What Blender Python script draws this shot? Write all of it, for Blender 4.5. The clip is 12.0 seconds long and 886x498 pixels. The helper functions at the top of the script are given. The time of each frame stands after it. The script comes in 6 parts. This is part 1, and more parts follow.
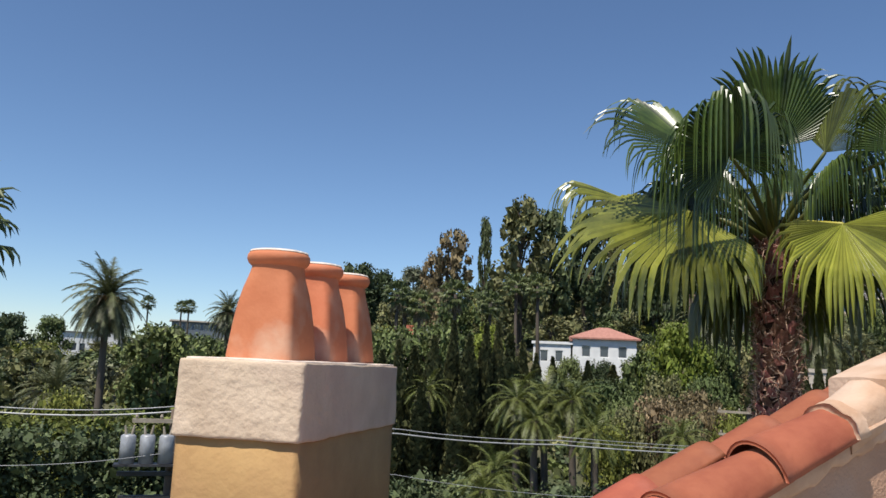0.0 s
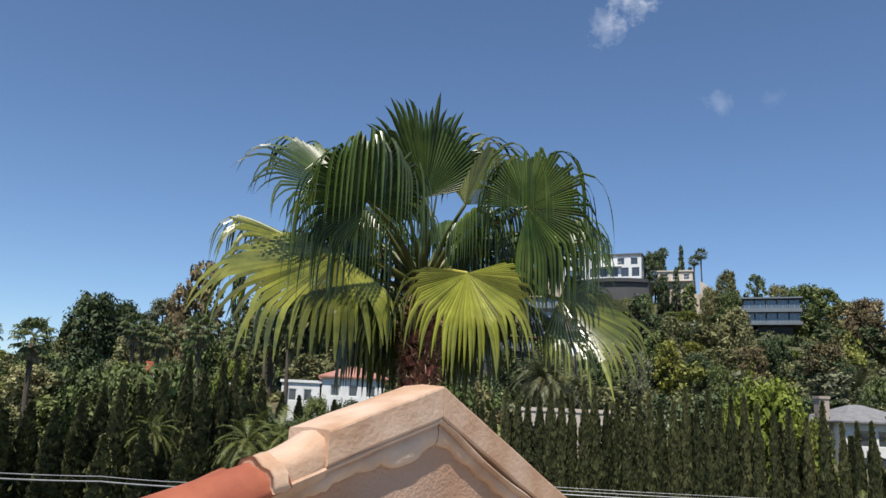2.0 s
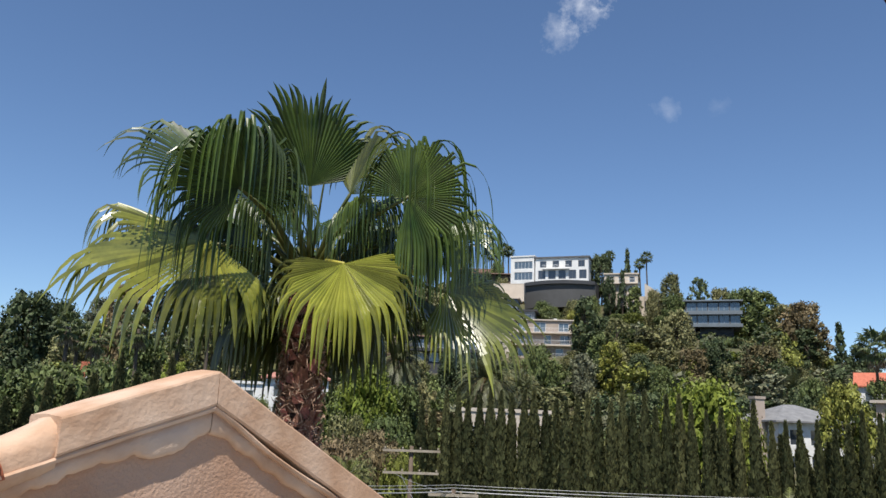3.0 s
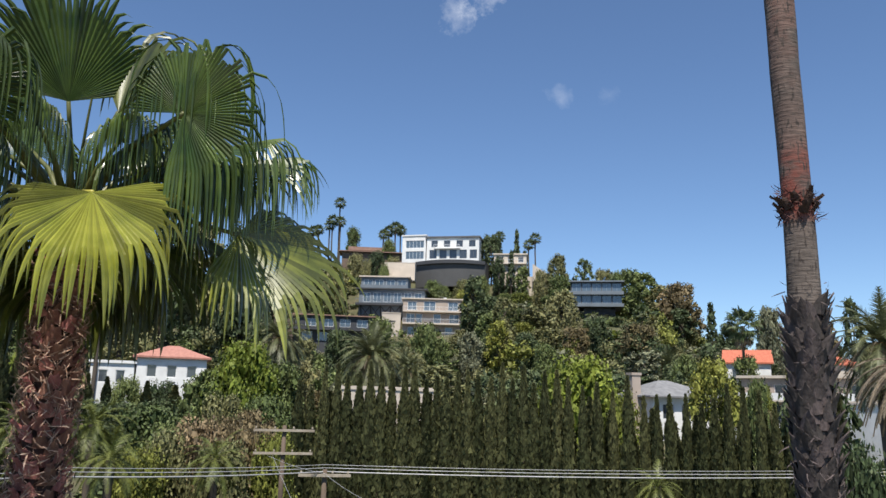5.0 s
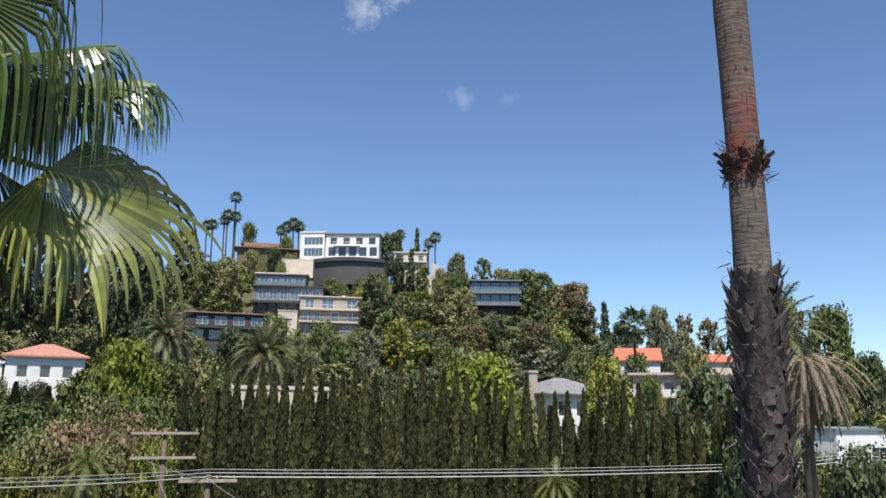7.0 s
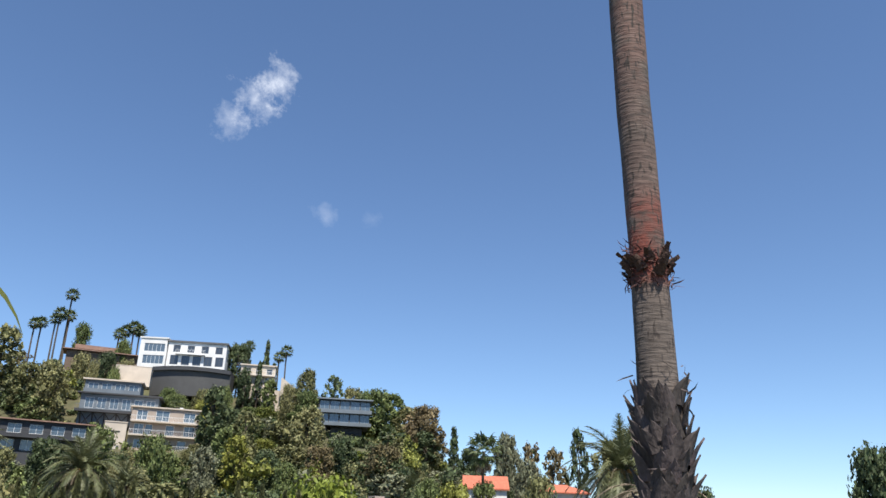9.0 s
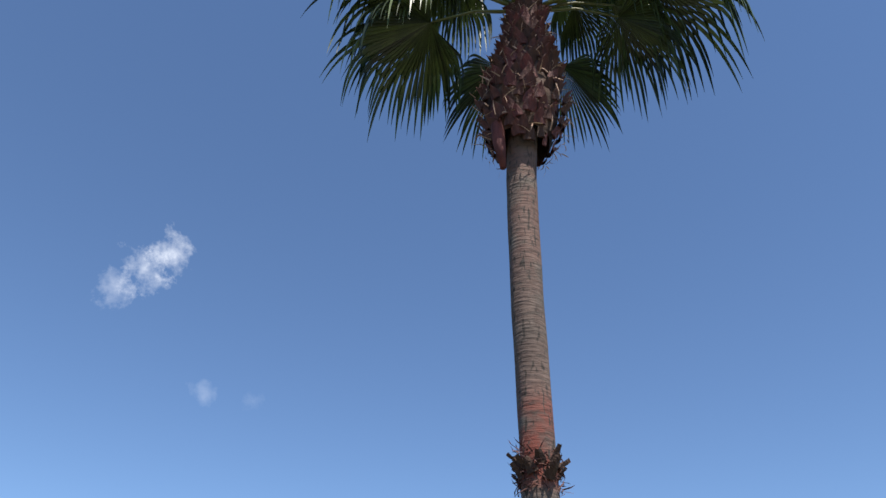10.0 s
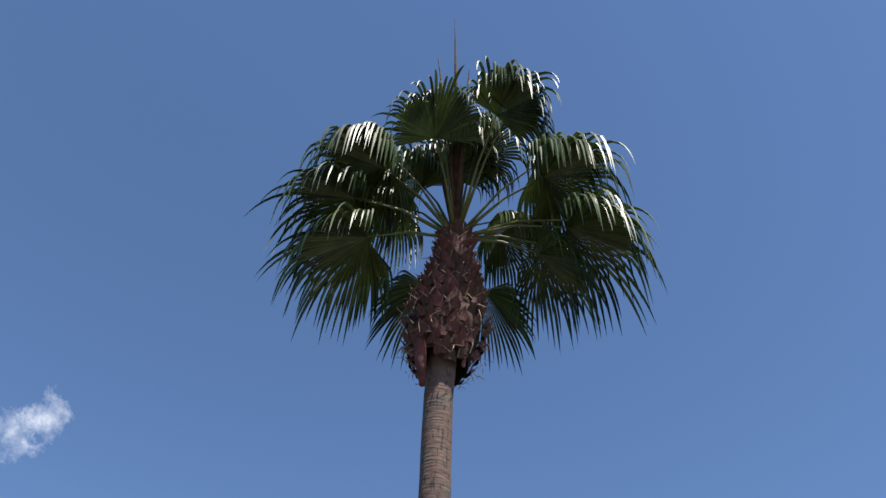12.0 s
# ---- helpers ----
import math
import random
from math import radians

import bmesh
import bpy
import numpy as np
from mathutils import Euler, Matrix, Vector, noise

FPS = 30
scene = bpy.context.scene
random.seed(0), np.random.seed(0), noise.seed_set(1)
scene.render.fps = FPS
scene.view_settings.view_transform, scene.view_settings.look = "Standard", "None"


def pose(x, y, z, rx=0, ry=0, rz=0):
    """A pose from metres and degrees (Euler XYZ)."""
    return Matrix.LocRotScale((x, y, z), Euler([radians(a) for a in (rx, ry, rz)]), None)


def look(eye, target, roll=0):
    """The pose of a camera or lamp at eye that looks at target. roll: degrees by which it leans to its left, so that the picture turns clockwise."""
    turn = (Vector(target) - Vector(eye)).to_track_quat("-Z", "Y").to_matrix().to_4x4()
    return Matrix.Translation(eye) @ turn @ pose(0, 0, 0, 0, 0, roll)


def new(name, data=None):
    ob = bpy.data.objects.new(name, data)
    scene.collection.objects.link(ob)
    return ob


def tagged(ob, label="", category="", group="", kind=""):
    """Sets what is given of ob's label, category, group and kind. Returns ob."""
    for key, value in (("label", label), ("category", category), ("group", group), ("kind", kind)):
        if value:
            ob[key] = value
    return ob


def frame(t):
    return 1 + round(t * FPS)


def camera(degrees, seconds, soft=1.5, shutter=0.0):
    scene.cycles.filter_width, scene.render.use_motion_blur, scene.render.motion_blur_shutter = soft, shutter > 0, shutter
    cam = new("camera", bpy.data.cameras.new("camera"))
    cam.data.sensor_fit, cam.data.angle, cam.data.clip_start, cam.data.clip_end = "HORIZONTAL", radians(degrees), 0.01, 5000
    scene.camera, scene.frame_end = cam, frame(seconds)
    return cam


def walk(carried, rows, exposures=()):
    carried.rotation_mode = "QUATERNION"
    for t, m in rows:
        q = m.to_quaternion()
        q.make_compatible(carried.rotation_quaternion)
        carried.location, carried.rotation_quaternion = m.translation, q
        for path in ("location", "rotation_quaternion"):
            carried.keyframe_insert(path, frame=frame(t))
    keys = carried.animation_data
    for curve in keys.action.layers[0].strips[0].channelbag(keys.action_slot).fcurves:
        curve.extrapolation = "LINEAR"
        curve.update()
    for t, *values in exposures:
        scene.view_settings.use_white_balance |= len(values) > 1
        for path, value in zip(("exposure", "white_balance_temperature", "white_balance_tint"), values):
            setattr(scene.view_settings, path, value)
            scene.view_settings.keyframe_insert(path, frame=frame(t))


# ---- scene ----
cam = camera(59.8, 12.0)
PATH = [
    (0, (-3.284, -0.582, 7.49), (-3.294, 1.395, 7.791), 2.6),
    (0.5, (-3.097, -0.552, 7.489), (-2.879, 1.407, 7.823), 2.2),
    (1, (-2.871, -0.616, 7.522), (-2.483, 1.312, 7.889), 2.3),
    (1.5, (-2.477, -0.667, 7.583), (-1.98, 1.229, 7.979), 2.5),
    (2, (-2.067, -0.571, 7.586), (-1.491, 1.298, 8.009), 2.4),
    (2.5, (-1.707, -0.538, 7.586), (-1.069, 1.307, 8.021), 2.2),
    (3, (-1.331, -0.592, 7.556), (-0.639, 1.234, 7.987), 2.2),
    (5, (-0.075, 0.253, 7.486), (0.87, 1.972, 7.875), 1.5),
    (5.5, (0.178, 0.599, 7.477), (1.206, 2.27, 7.866), 1.2),
    (6, (0.426, 0.911, 7.476), (1.514, 2.542, 7.868), 1.0),
    (6.5, (0.613, 1.217, 7.451), (1.739, 2.823, 7.843), 1.0),
    (8.5, (1.106, 2.222, 7.417), (2.432, 3.625, 7.939), 1.6),
    (9, (1.274, 2.389, 7.443), (2.648, 3.664, 8.141), 2.0),
    (9.5, (1.336, 2.43, 7.457), (2.721, 3.542, 8.376), 2.3),
    (10, (1.364, 2.494, 7.514), (2.723, 3.422, 8.65), 2.1),
    (10.5, (1.306, 2.526, 7.543), (2.608, 3.293, 8.853), 1.6),
    (11, (1.106, 2.542, 7.475), (2.346, 3.195, 8.902), 1.5),
    (11.5, (1.052, 2.555, 7.471), (2.242, 3.147, 8.966), 2.2),
    (12, (1.001, 2.441, 7.47), (2.169, 3.018, 8.987), 3.1),
]
walk(cam, [(t, look(eye, target, roll)) for t, eye, target, roll in PATH], [(0.0, 0.14), (3.0, 0.22), (5.5, 0.37), (8.5, 0.48), (10.0, 0.54), (12.0, 0.52)])

# ---- world, sun ----
SUN_TO = Vector((-0.50, -0.866, 0.0)).normalized()
SUN_EL = radians(62)
world = bpy.data.worlds.new("world")
scene.world = world
world.use_nodes = True
wn, wl = world.node_tree.nodes, world.node_tree.links
wn.clear()
sky = wn.new("ShaderNodeTexSky")
sky.sky_type, sky.sun_disc = "NISHITA", False
sky.sun_elevation, sky.sun_rotation = SUN_EL, math.atan2(SUN_TO.x, SUN_TO.y)
sky.air_density, sky.dust_density, sky.ozone_density, sky.altitude = 1.0, 0.05, 6.0, 900
coord = wn.new("ShaderNodeTexCoord")
back = wn.new("ShaderNodeBackground")
back.inputs["Strength"].default_value = 0.114
wout = wn.new("ShaderNodeOutputWorld")
wl.new(back.outputs[0], wout.inputs[0])
# small fair-weather clouds
blend = sky.outputs[0]
puff = wn.new("ShaderNodeTexNoise")
puff.inputs["Scale"].default_value, puff.inputs["Detail"].default_value, puff.inputs["Roughness"].default_value = 40.0, 9.0, 0.64
wl.new(coord.outputs["Generated"], puff.inputs["Vector"])
for way, size, gain in (((0.4330, 0.7640, 0.4770), 0.052, 0.32), ((0.4470, 0.7430, 0.4990), 0.066, 0.50), ((0.4600, 0.7180, 0.5210), 0.060, 0.58), ((0.5668, 0.7311, 0.3798), 0.036, 0.16), ((0.6123, 0.6939, 0.3789), 0.028, 0.08)):
    dist = wn.new("ShaderNodeVectorMath")
    dist.operation = "DISTANCE"
    wl.new(coord.outputs["Generated"], dist.inputs[0])
    dist.inputs[1].default_value = Vector(way).normalized()
    fall = wn.new("ShaderNodeMapRange")
    fall.inputs["From Min"].default_value, fall.inputs["From Max"].default_value = size, 0.0
    fall.inputs["To Min"].default_value, fall.inputs["To Max"].default_value = -0.36, 0.24
    wl.new(dist.outputs["Value"], fall.inputs["Value"])
    add = wn.new("ShaderNodeMath")
    wl.new(puff.outputs["Fac"], add.inputs[0])
    wl.new(fall.outputs[0], add.inputs[1])
    cut = wn.new("ShaderNodeMapRange")
    cut.inputs["From Min"].default_value, cut.inputs["From Max"].default_value = 0.46, 0.96
    cut.inputs["To Max"].default_value = gain
    wl.new(add.outputs[0], cut.inputs["Value"])
    mix = wn.new("ShaderNodeMix")
    mix.data_type = "RGBA"
    wl.new(cut.outputs[0], mix.inputs["Factor"])
    wl.new(blend, mix.inputs["A"])
    mix.inputs["B"].default_value = (9.0, 9.2, 9.6, 1)
    blend = mix.outputs["Result"]
wl.new(blend, back.inputs["Color"])

sun_data = bpy.data.lights.new("sun", "SUN")
sun_data.energy, sun_data.angle, sun_data.color = 5.0, radians(0.55), (1.0, 0.94, 0.85)
sun = new("sun", sun_data)
sun_at = Vector((SUN_TO.x * math.cos(SUN_EL), SUN_TO.y * math.cos(SUN_EL), math.sin(SUN_EL)))
sun.matrix_world = look(sun_at * 100, (0, 0, 0))


# ---- materials ----
def surface(name, dark, light, scale=6.0, rough=0.8, bump=0.3, fine=60.0, metal=0.0, vary=0.0, islands=0.0, leafy=0.0, coat=0.0, stretch=(1, 1, 1), third=None, third_scale=0.6, depth=0.02, shine=0.5):
    """A procedural surface: two tones mixed by noise, wear at a larger scale, fine relief."""
    m = bpy.data.materials.new(name)
    m.use_nodes = True
    n, l = m.node_tree.nodes, m.node_tree.links
    bsdf, out = n["Principled BSDF"], n["Material Output"]
    tc = n.new("ShaderNodeTexCoord")
    mp = n.new("ShaderNodeMapping")
    mp.inputs["Scale"].default_value = stretch
    l.new(tc.outputs["Object"], mp.inputs[0])
    no = n.new("ShaderNodeTexNoise")
    no.inputs["Scale"].default_value, no.inputs["Detail"].default_value, no.inputs["Roughness"].default_value = scale, 6, 0.6
    l.new(mp.outputs[0], no.inputs["Vector"])
    ramp = n.new("ShaderNodeValToRGB")
    ramp.color_ramp.elements[0].position, ramp.color_ramp.elements[1].position = 0.32, 0.68
    ramp.color_ramp.elements[0].color, ramp.color_ramp.elements[1].color = (*dark, 1), (*light, 1)
    l.new(no.outputs["Fac"], ramp.inputs[0])
    col = ramp.outputs[0]
    if third:
        big = n.new("ShaderNodeTexNoise")
        big.inputs["Scale"].default_value, big.inputs["Detail"].default_value = third_scale, 5
        l.new(mp.outputs[0], big.inputs["Vector"])
        lim = n.new("ShaderNodeMapRange")
        lim.inputs["From Min"].default_value, lim.inputs["From Max"].default_value = 0.5, 0.68
        lim.inputs["To Max"].default_value = 0.75
        l.new(big.outputs["Fac"], lim.inputs[0])
        mx = n.new("ShaderNodeMix")
        mx.data_type = "RGBA"
        l.new(lim.outputs[0], mx.inputs["Factor"])
        l.new(col, mx.inputs["A"])
        mx.inputs["B"].default_value = (*third, 1)
        col = mx.outputs["Result"]
    for amount, source in ((vary, "object"), (islands, "island")):
        if not amount:
            continue
        src = n.new("ShaderNodeObjectInfo" if source == "object" else "ShaderNodeNewGeometry")
        rnd = src.outputs["Random" if source == "object" else "Random Per Island"]
        rg = n.new("ShaderNodeMapRange")
        rg.inputs["To Min"].default_value, rg.inputs["To Max"].default_value = 1 - amount, 1 + amount
        l.new(rnd, rg.inputs[0])
        hs = n.new("ShaderNodeHueSaturation")
        l.new(rg.outputs[0], hs.inputs["Value"])
        if source == "object":
            rh = n.new("ShaderNodeMapRange")
            rh.inputs["To Min"].default_value, rh.inputs["To Max"].default_value = 0.5 + amount * 0.05, 0.5 - amount * 0.05
            l.new(rnd, rh.inputs[0])
            l.new(rh.outputs[0], hs.inputs["Hue"])
        l.new(col, hs.inputs["Color"])
        col = hs.outputs[0]
    l.new(col, bsdf.inputs["Base Color"])
    bsdf.inputs["Roughness"].default_value, bsdf.inputs["Metallic"].default_value = rough, metal
    bsdf.inputs["Coat Weight"].default_value = coat
    bsdf.inputs["Specular IOR Level"].default_value = shine
    if bump:
        fn = n.new("ShaderNodeTexNoise")
        fn.inputs["Scale"].default_value, fn.inputs["Detail"].default_value = fine, 4
        l.new(mp.outputs[0], fn.inputs["Vector"])
        bp = n.new("ShaderNodeBump")
        bp.inputs["Strength"].default_value, bp.inputs["Distance"].default_value = bump, depth
        l.new(fn.outputs["Fac"], bp.inputs["Height"])
        l.new(bp.outputs[0], bsdf.inputs["Normal"])
    if leafy:
        tr = n.new("ShaderNodeBsdfTranslucent")
        l.new(col, tr.inputs["Color"])
        ms = n.new("ShaderNodeMixShader")
        ms.inputs[0].default_value = leafy
        l.new(bsdf.outputs[0], ms.inputs[1])
        l.new(tr.outputs[0], ms.inputs[2])
        l.new(ms.outputs[0], out.inputs["Surface"])
    return m


def window_glass(name, tint):
    m = bpy.data.materials.new(name)
    m.use_nodes = True
    b = m.node_tree.nodes["Principled BSDF"]
    b.inputs["Base Color"].default_value = (*tint, 1)
    b.inputs["Roughness"].default_value = 0.06
    b.inputs["Specular IOR Level"].default_value = 0.9
    return m


M_EARTH = surface("hillside_earth", (0.06, 0.065, 0.03), (0.13, 0.11, 0.06), 0.25, 0.95, 0.4, 2.0, third=(0.05, 0.075, 0.022), third_scale=0.05)
M_STUCCO = surface("peach_stucco", (0.395, 0.231, 0.147), (0.470, 0.290, 0.189), 5.0, 0.9, 0.55, 75.0, third=(0.428, 0.294, 0.218), third_scale=2.2, depth=0.012)
M_SMOOTH = surface("smooth_peach_plaster", (0.440, 0.262, 0.158), (0.570, 0.375, 0.250), 7.0, 0.85, 0.4, 45.0, third=(0.634, 0.484, 0.370), third_scale=1.7, depth=0.01)
M_CAP = surface("weathered_cap_plaster", (0.54, 0.41, 0.29), (0.67, 0.53, 0.39), 4.0, 0.92, 0.5, 42.0, third=(0.48, 0.35, 0.27), third_scale=2.5, depth=0.014)
M_STACK = surface("ochre_stack_plaster", (0.35, 0.205, 0.082), (0.46, 0.29, 0.12), 3.5, 0.9, 0.4, 38.0, third=(0.35, 0.19, 0.09), third_scale=2.0, depth=0.012)
M_POT = surface("terracotta_pot", (0.515, 0.156, 0.064), (0.626, 0.221, 0.101), 6.0, 0.75, 0.25, 45.0, third=(0.644, 0.414, 0.285), third_scale=4.5, vary=0.06, depth=0.008)
M_CRUST = surface("chalky_rim", (0.66, 0.52, 0.42), (0.80, 0.70, 0.60), 14.0, 0.95, 0.5, 60.0, depth=0.01)
M_TILE = surface("clay_roof_tile", (0.277, 0.067, 0.032), (0.403, 0.122, 0.059), 5.0, 0.72, 0.25, 50.0, vary=0.14, third=(0.36, 0.125, 0.070), third_scale=2.4, depth=0.008)
M_MORTAR = surface("pale_mortar", (0.55, 0.38, 0.25), (0.68, 0.50, 0.35), 8.0, 0.95, 0.35, 50.0, depth=0.02)
M_DECK = surface("terrace_concrete", (0.30, 0.27, 0.24), (0.42, 0.38, 0.33), 3.0, 0.9, 0.3, 30.0)
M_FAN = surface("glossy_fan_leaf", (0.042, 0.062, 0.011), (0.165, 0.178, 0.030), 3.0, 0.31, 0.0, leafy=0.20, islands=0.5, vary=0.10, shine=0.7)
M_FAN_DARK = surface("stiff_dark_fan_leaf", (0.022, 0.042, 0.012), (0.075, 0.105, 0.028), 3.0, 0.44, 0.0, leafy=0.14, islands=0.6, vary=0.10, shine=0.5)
# next two: the same leaf with shade, then sunlight, put into its colour
M_FAN_SHADED = surface("shaded_deep_green_fan_leaf", (0.028, 0.056, 0.011), (0.100, 0.138, 0.026), 3.0, 0.31, 0.0, leafy=0.16, islands=0.4, vary=0.10, shine=0.6)
M_FAN_SUNLIT = surface("sunlit_fan_leaf", (0.080, 0.100, 0.015), (0.265, 0.272, 0.045), 3.0, 0.31, 0.0, leafy=0.24, islands=0.5, vary=0.08, shine=0.75)
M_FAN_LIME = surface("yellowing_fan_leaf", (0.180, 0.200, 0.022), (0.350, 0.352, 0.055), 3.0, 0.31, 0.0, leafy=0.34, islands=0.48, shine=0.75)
M_FAN_FAR = surface("far_fan_leaf", (0.066, 0.095, 0.026), (0.135, 0.160, 0.055), 1.5, 0.45, 0.0, leafy=0.25, islands=0.35, vary=0.2)
M_DRY = surface("dry_frond", (0.15, 0.115, 0.075), (0.33, 0.27, 0.19), 2.0, 0.8, 0.0, leafy=0.2, islands=0.4)
M_STALK = surface("leaf_stalk", (0.07, 0.09, 0.02), (0.14, 0.13, 0.035), 5.0, 0.45, 0.1)
M_STALK_Y = surface("yellow_leaf_stalk", (0.34, 0.30, 0.04), (0.45, 0.40, 0.07), 5.0, 0.45, 0.1)
M_BOOT_RED = surface("reddish_leaf_base", (0.045, 0.014, 0.011), (0.125, 0.042, 0.030), 9.0, 0.8, 0.6, 50.0, vary=0.35, stretch=(1, 1, 0.4), depth=0.015)
M_BOOT_RUST = surface("rusty_leaf_base", (0.150, 0.050, 0.036), (0.46, 0.215, 0.150), 9.0, 0.8, 0.6, 50.0, vary=0.35, stretch=(1, 1, 0.4), depth=0.015)
M_BOOT_GREY = surface("grey_leaf_base", (0.040, 0.031, 0.029), (0.115, 0.090, 0.082), 8.0, 0.85, 0.6, 45.0, vary=0.4, stretch=(1, 1, 0.4), depth=0.015)
M_FIBRE = surface("palm_fibre", (0.24, 0.13, 0.085), (0.54, 0.38, 0.28), 12.0, 0.95, 0.6, 80.0, islands=0.4)
M_CORE = surface("dark_palm_core_and_gap_shade", (0.04, 0.02, 0.014), (0.09, 0.05, 0.035), 7.0, 0.9, 0.7, 40.0)
M_PTRUNK = surface("far_palm_trunk", (0.06, 0.048, 0.036), (0.13, 0.105, 0.08), 1.5, 0.9, 0.5, 9.0, vary=0.2)
M_BARK = surface("tree_bark", (0.045, 0.034, 0.024), (0.11, 0.085, 0.06), 2.0, 0.9, 0.5, 12.0)
M_WOODPOLE = surface("weathered_pole_wood", (0.07, 0.05, 0.035), (0.15, 0.11, 0.08), 2.0, 0.9, 0.4, 20.0, stretch=(1, 1, 0.15))
M_ARM = surface("grey_crossarm_wood", (0.24, 0.20, 0.15), (0.38, 0.33, 0.26), 3.0, 0.9, 0.3, 20.0)
M_CAN = surface("galvanised_can", (0.24, 0.25, 0.27), (0.40, 0.41, 0.43), 4.0, 0.5, 0.1, 20.0, metal=0.2)
M_WIRE = surface("light_cable", (0.34, 0.34, 0.34), (0.50, 0.50, 0.49), 2.0, 0.5, 0.0, metal=0.3)
M_DARKMETAL = surface("dark_metal", (0.02, 0.02, 0.022), (0.05, 0.05, 0.055), 2.0, 0.5, 0.0)
M_GLASS = window_glass("dark_window_glass", (0.05, 0.06, 0.075))
M_GLASS_B = window_glass("pale_blue_window_glass", (0.10, 0.14, 0.18))


def foliage(name, dark, light, mottle=0.65):
    return surface(name, dark, light, 0.6, 0.6, 0.0, leafy=0.12, islands=mottle, vary=0.26, shine=0.25)


M_LEAF = {
    "green": foliage("green_foliage", (0.080, 0.106, 0.034), (0.170, 0.205, 0.074)),
    "dark": foliage("dark_foliage", (0.046, 0.066, 0.030), (0.112, 0.140, 0.062)),
    "olive": foliage("olive_foliage", (0.122, 0.124, 0.052), (0.250, 0.240, 0.105)),
    "lime": foliage("lime_foliage", (0.105, 0.138, 0.020), (0.225, 0.265, 0.040), 0.4),
    "yellow": foliage("yellow_green_foliage", (0.115, 0.130, 0.026), (0.235, 0.245, 0.055)),
    "rust": foliage("rusty_foliage", (0.115, 0.095, 0.044), (0.237, 0.182, 0.096)),
    "grey": foliage("grey_green_foliage", (0.113, 0.122, 0.073), (0.215, 0.221, 0.137)),
    "blue": foliage("blue_cedar_foliage", (0.044, 0.067, 0.028), (0.096, 0.122, 0.054)),
    "cypress": foliage("cypress_foliage", (0.050, 0.058, 0.022), (0.135, 0.136, 0.058), 0.7),
    "brown": foliage("twiggy_brown_foliage", (0.138, 0.102, 0.052), (0.270, 0.205, 0.113)),
}
WALLS = {}


def paint(name, c):
    if name not in WALLS:
        WALLS[name] = surface(name, tuple(v * 0.86 for v in c), tuple(min(v * 1.06, 0.9) for v in c), 0.7, 0.85, 0.15, 14.0, third=tuple(v * 0.78 for v in c), third_scale=0.35)
    return WALLS[name]


# ---- mesh helpers ----
def mesh(name, verts, faces, mat, smooth=False):
    me = bpy.data.meshes.new(name)
    me.from_pydata([tuple(v) for v in verts], [], [tuple(f) for f in faces])
    me.materials.append(mat)
    if smooth:
        me.polygons.foreach_set("use_smooth", [True] * len(me.polygons))
    me.update()
    return me


def part(name, me, parent, label="", at=None):
    """One mesh object under a thing or under a part."""
    ob = new(name, me)
    ob.parent = parent
    if at is not None:
        ob.matrix_basis = at
    if label:
        ob["label"] = label
    return ob


def thing(name, m, label, category, group="", kind=""):
    ob = new(name)
    ob.matrix_basis = m
    return tagged(ob, label, category, group, kind)


class Shape:
    """Collects boxes, tubes and sheets into one mesh."""

    def __init__(self):
        self.v, self.f = [], []

    def add(self, verts, faces):
        k = len(self.v)
        self.v += [tuple(p) for p in verts]
        self.f += [tuple(i + k for i in q) for q in faces]
        return self

    def box(self, x0, x1, y0, y1, z0, z1):
        vs = [(x, y, z) for z in (z0, z1) for x, y in ((x0, y0), (x1, y0), (x1, y1), (x0, y1))]
        return self.add(vs, [(3, 2, 1, 0), (4, 5, 6, 7), (0, 1, 5, 4), (1, 2, 6, 5), (2, 3, 7, 6), (3, 0, 4, 7)])

    def tube(self, pts, radii, sides=8):
        pts = [Vector(p) for p in pts]
        rings = []
        for i, p in enumerate(pts):
            way = (pts[min(i + 1, len(pts) - 1)] - pts[max(i - 1, 0)]).normalized()
            side = way.cross(Vector((0.31, 0.95, 0.05)) if abs(way.y) < 0.9 else Vector((1, 0, 0))).normalized()
            up = way.cross(side)
            r = radii[i] if isinstance(radii, (list, tuple)) else radii
            rings.append([p + r * (math.cos(a) * side + math.sin(a) * up) for a in (2 * math.pi * k / sides for k in range(sides))])
        vs = [q for ring in rings for q in ring]
        fs = []
        for i in range(len(pts) - 1):
            for k in range(sides):
                a, b = i * sides + k, i * sides + (k + 1) % sides
                fs.append((a, b, b + sides, a + sides))
        n = len(vs)
        fs.append(tuple(range(sides))[::-1])
        fs.append(tuple(range(n - sides, n)))
        return self.add(vs, fs)

    def mesh(self, name, mat, smooth=False):
        return mesh(name, self.v, self.f, mat, smooth)


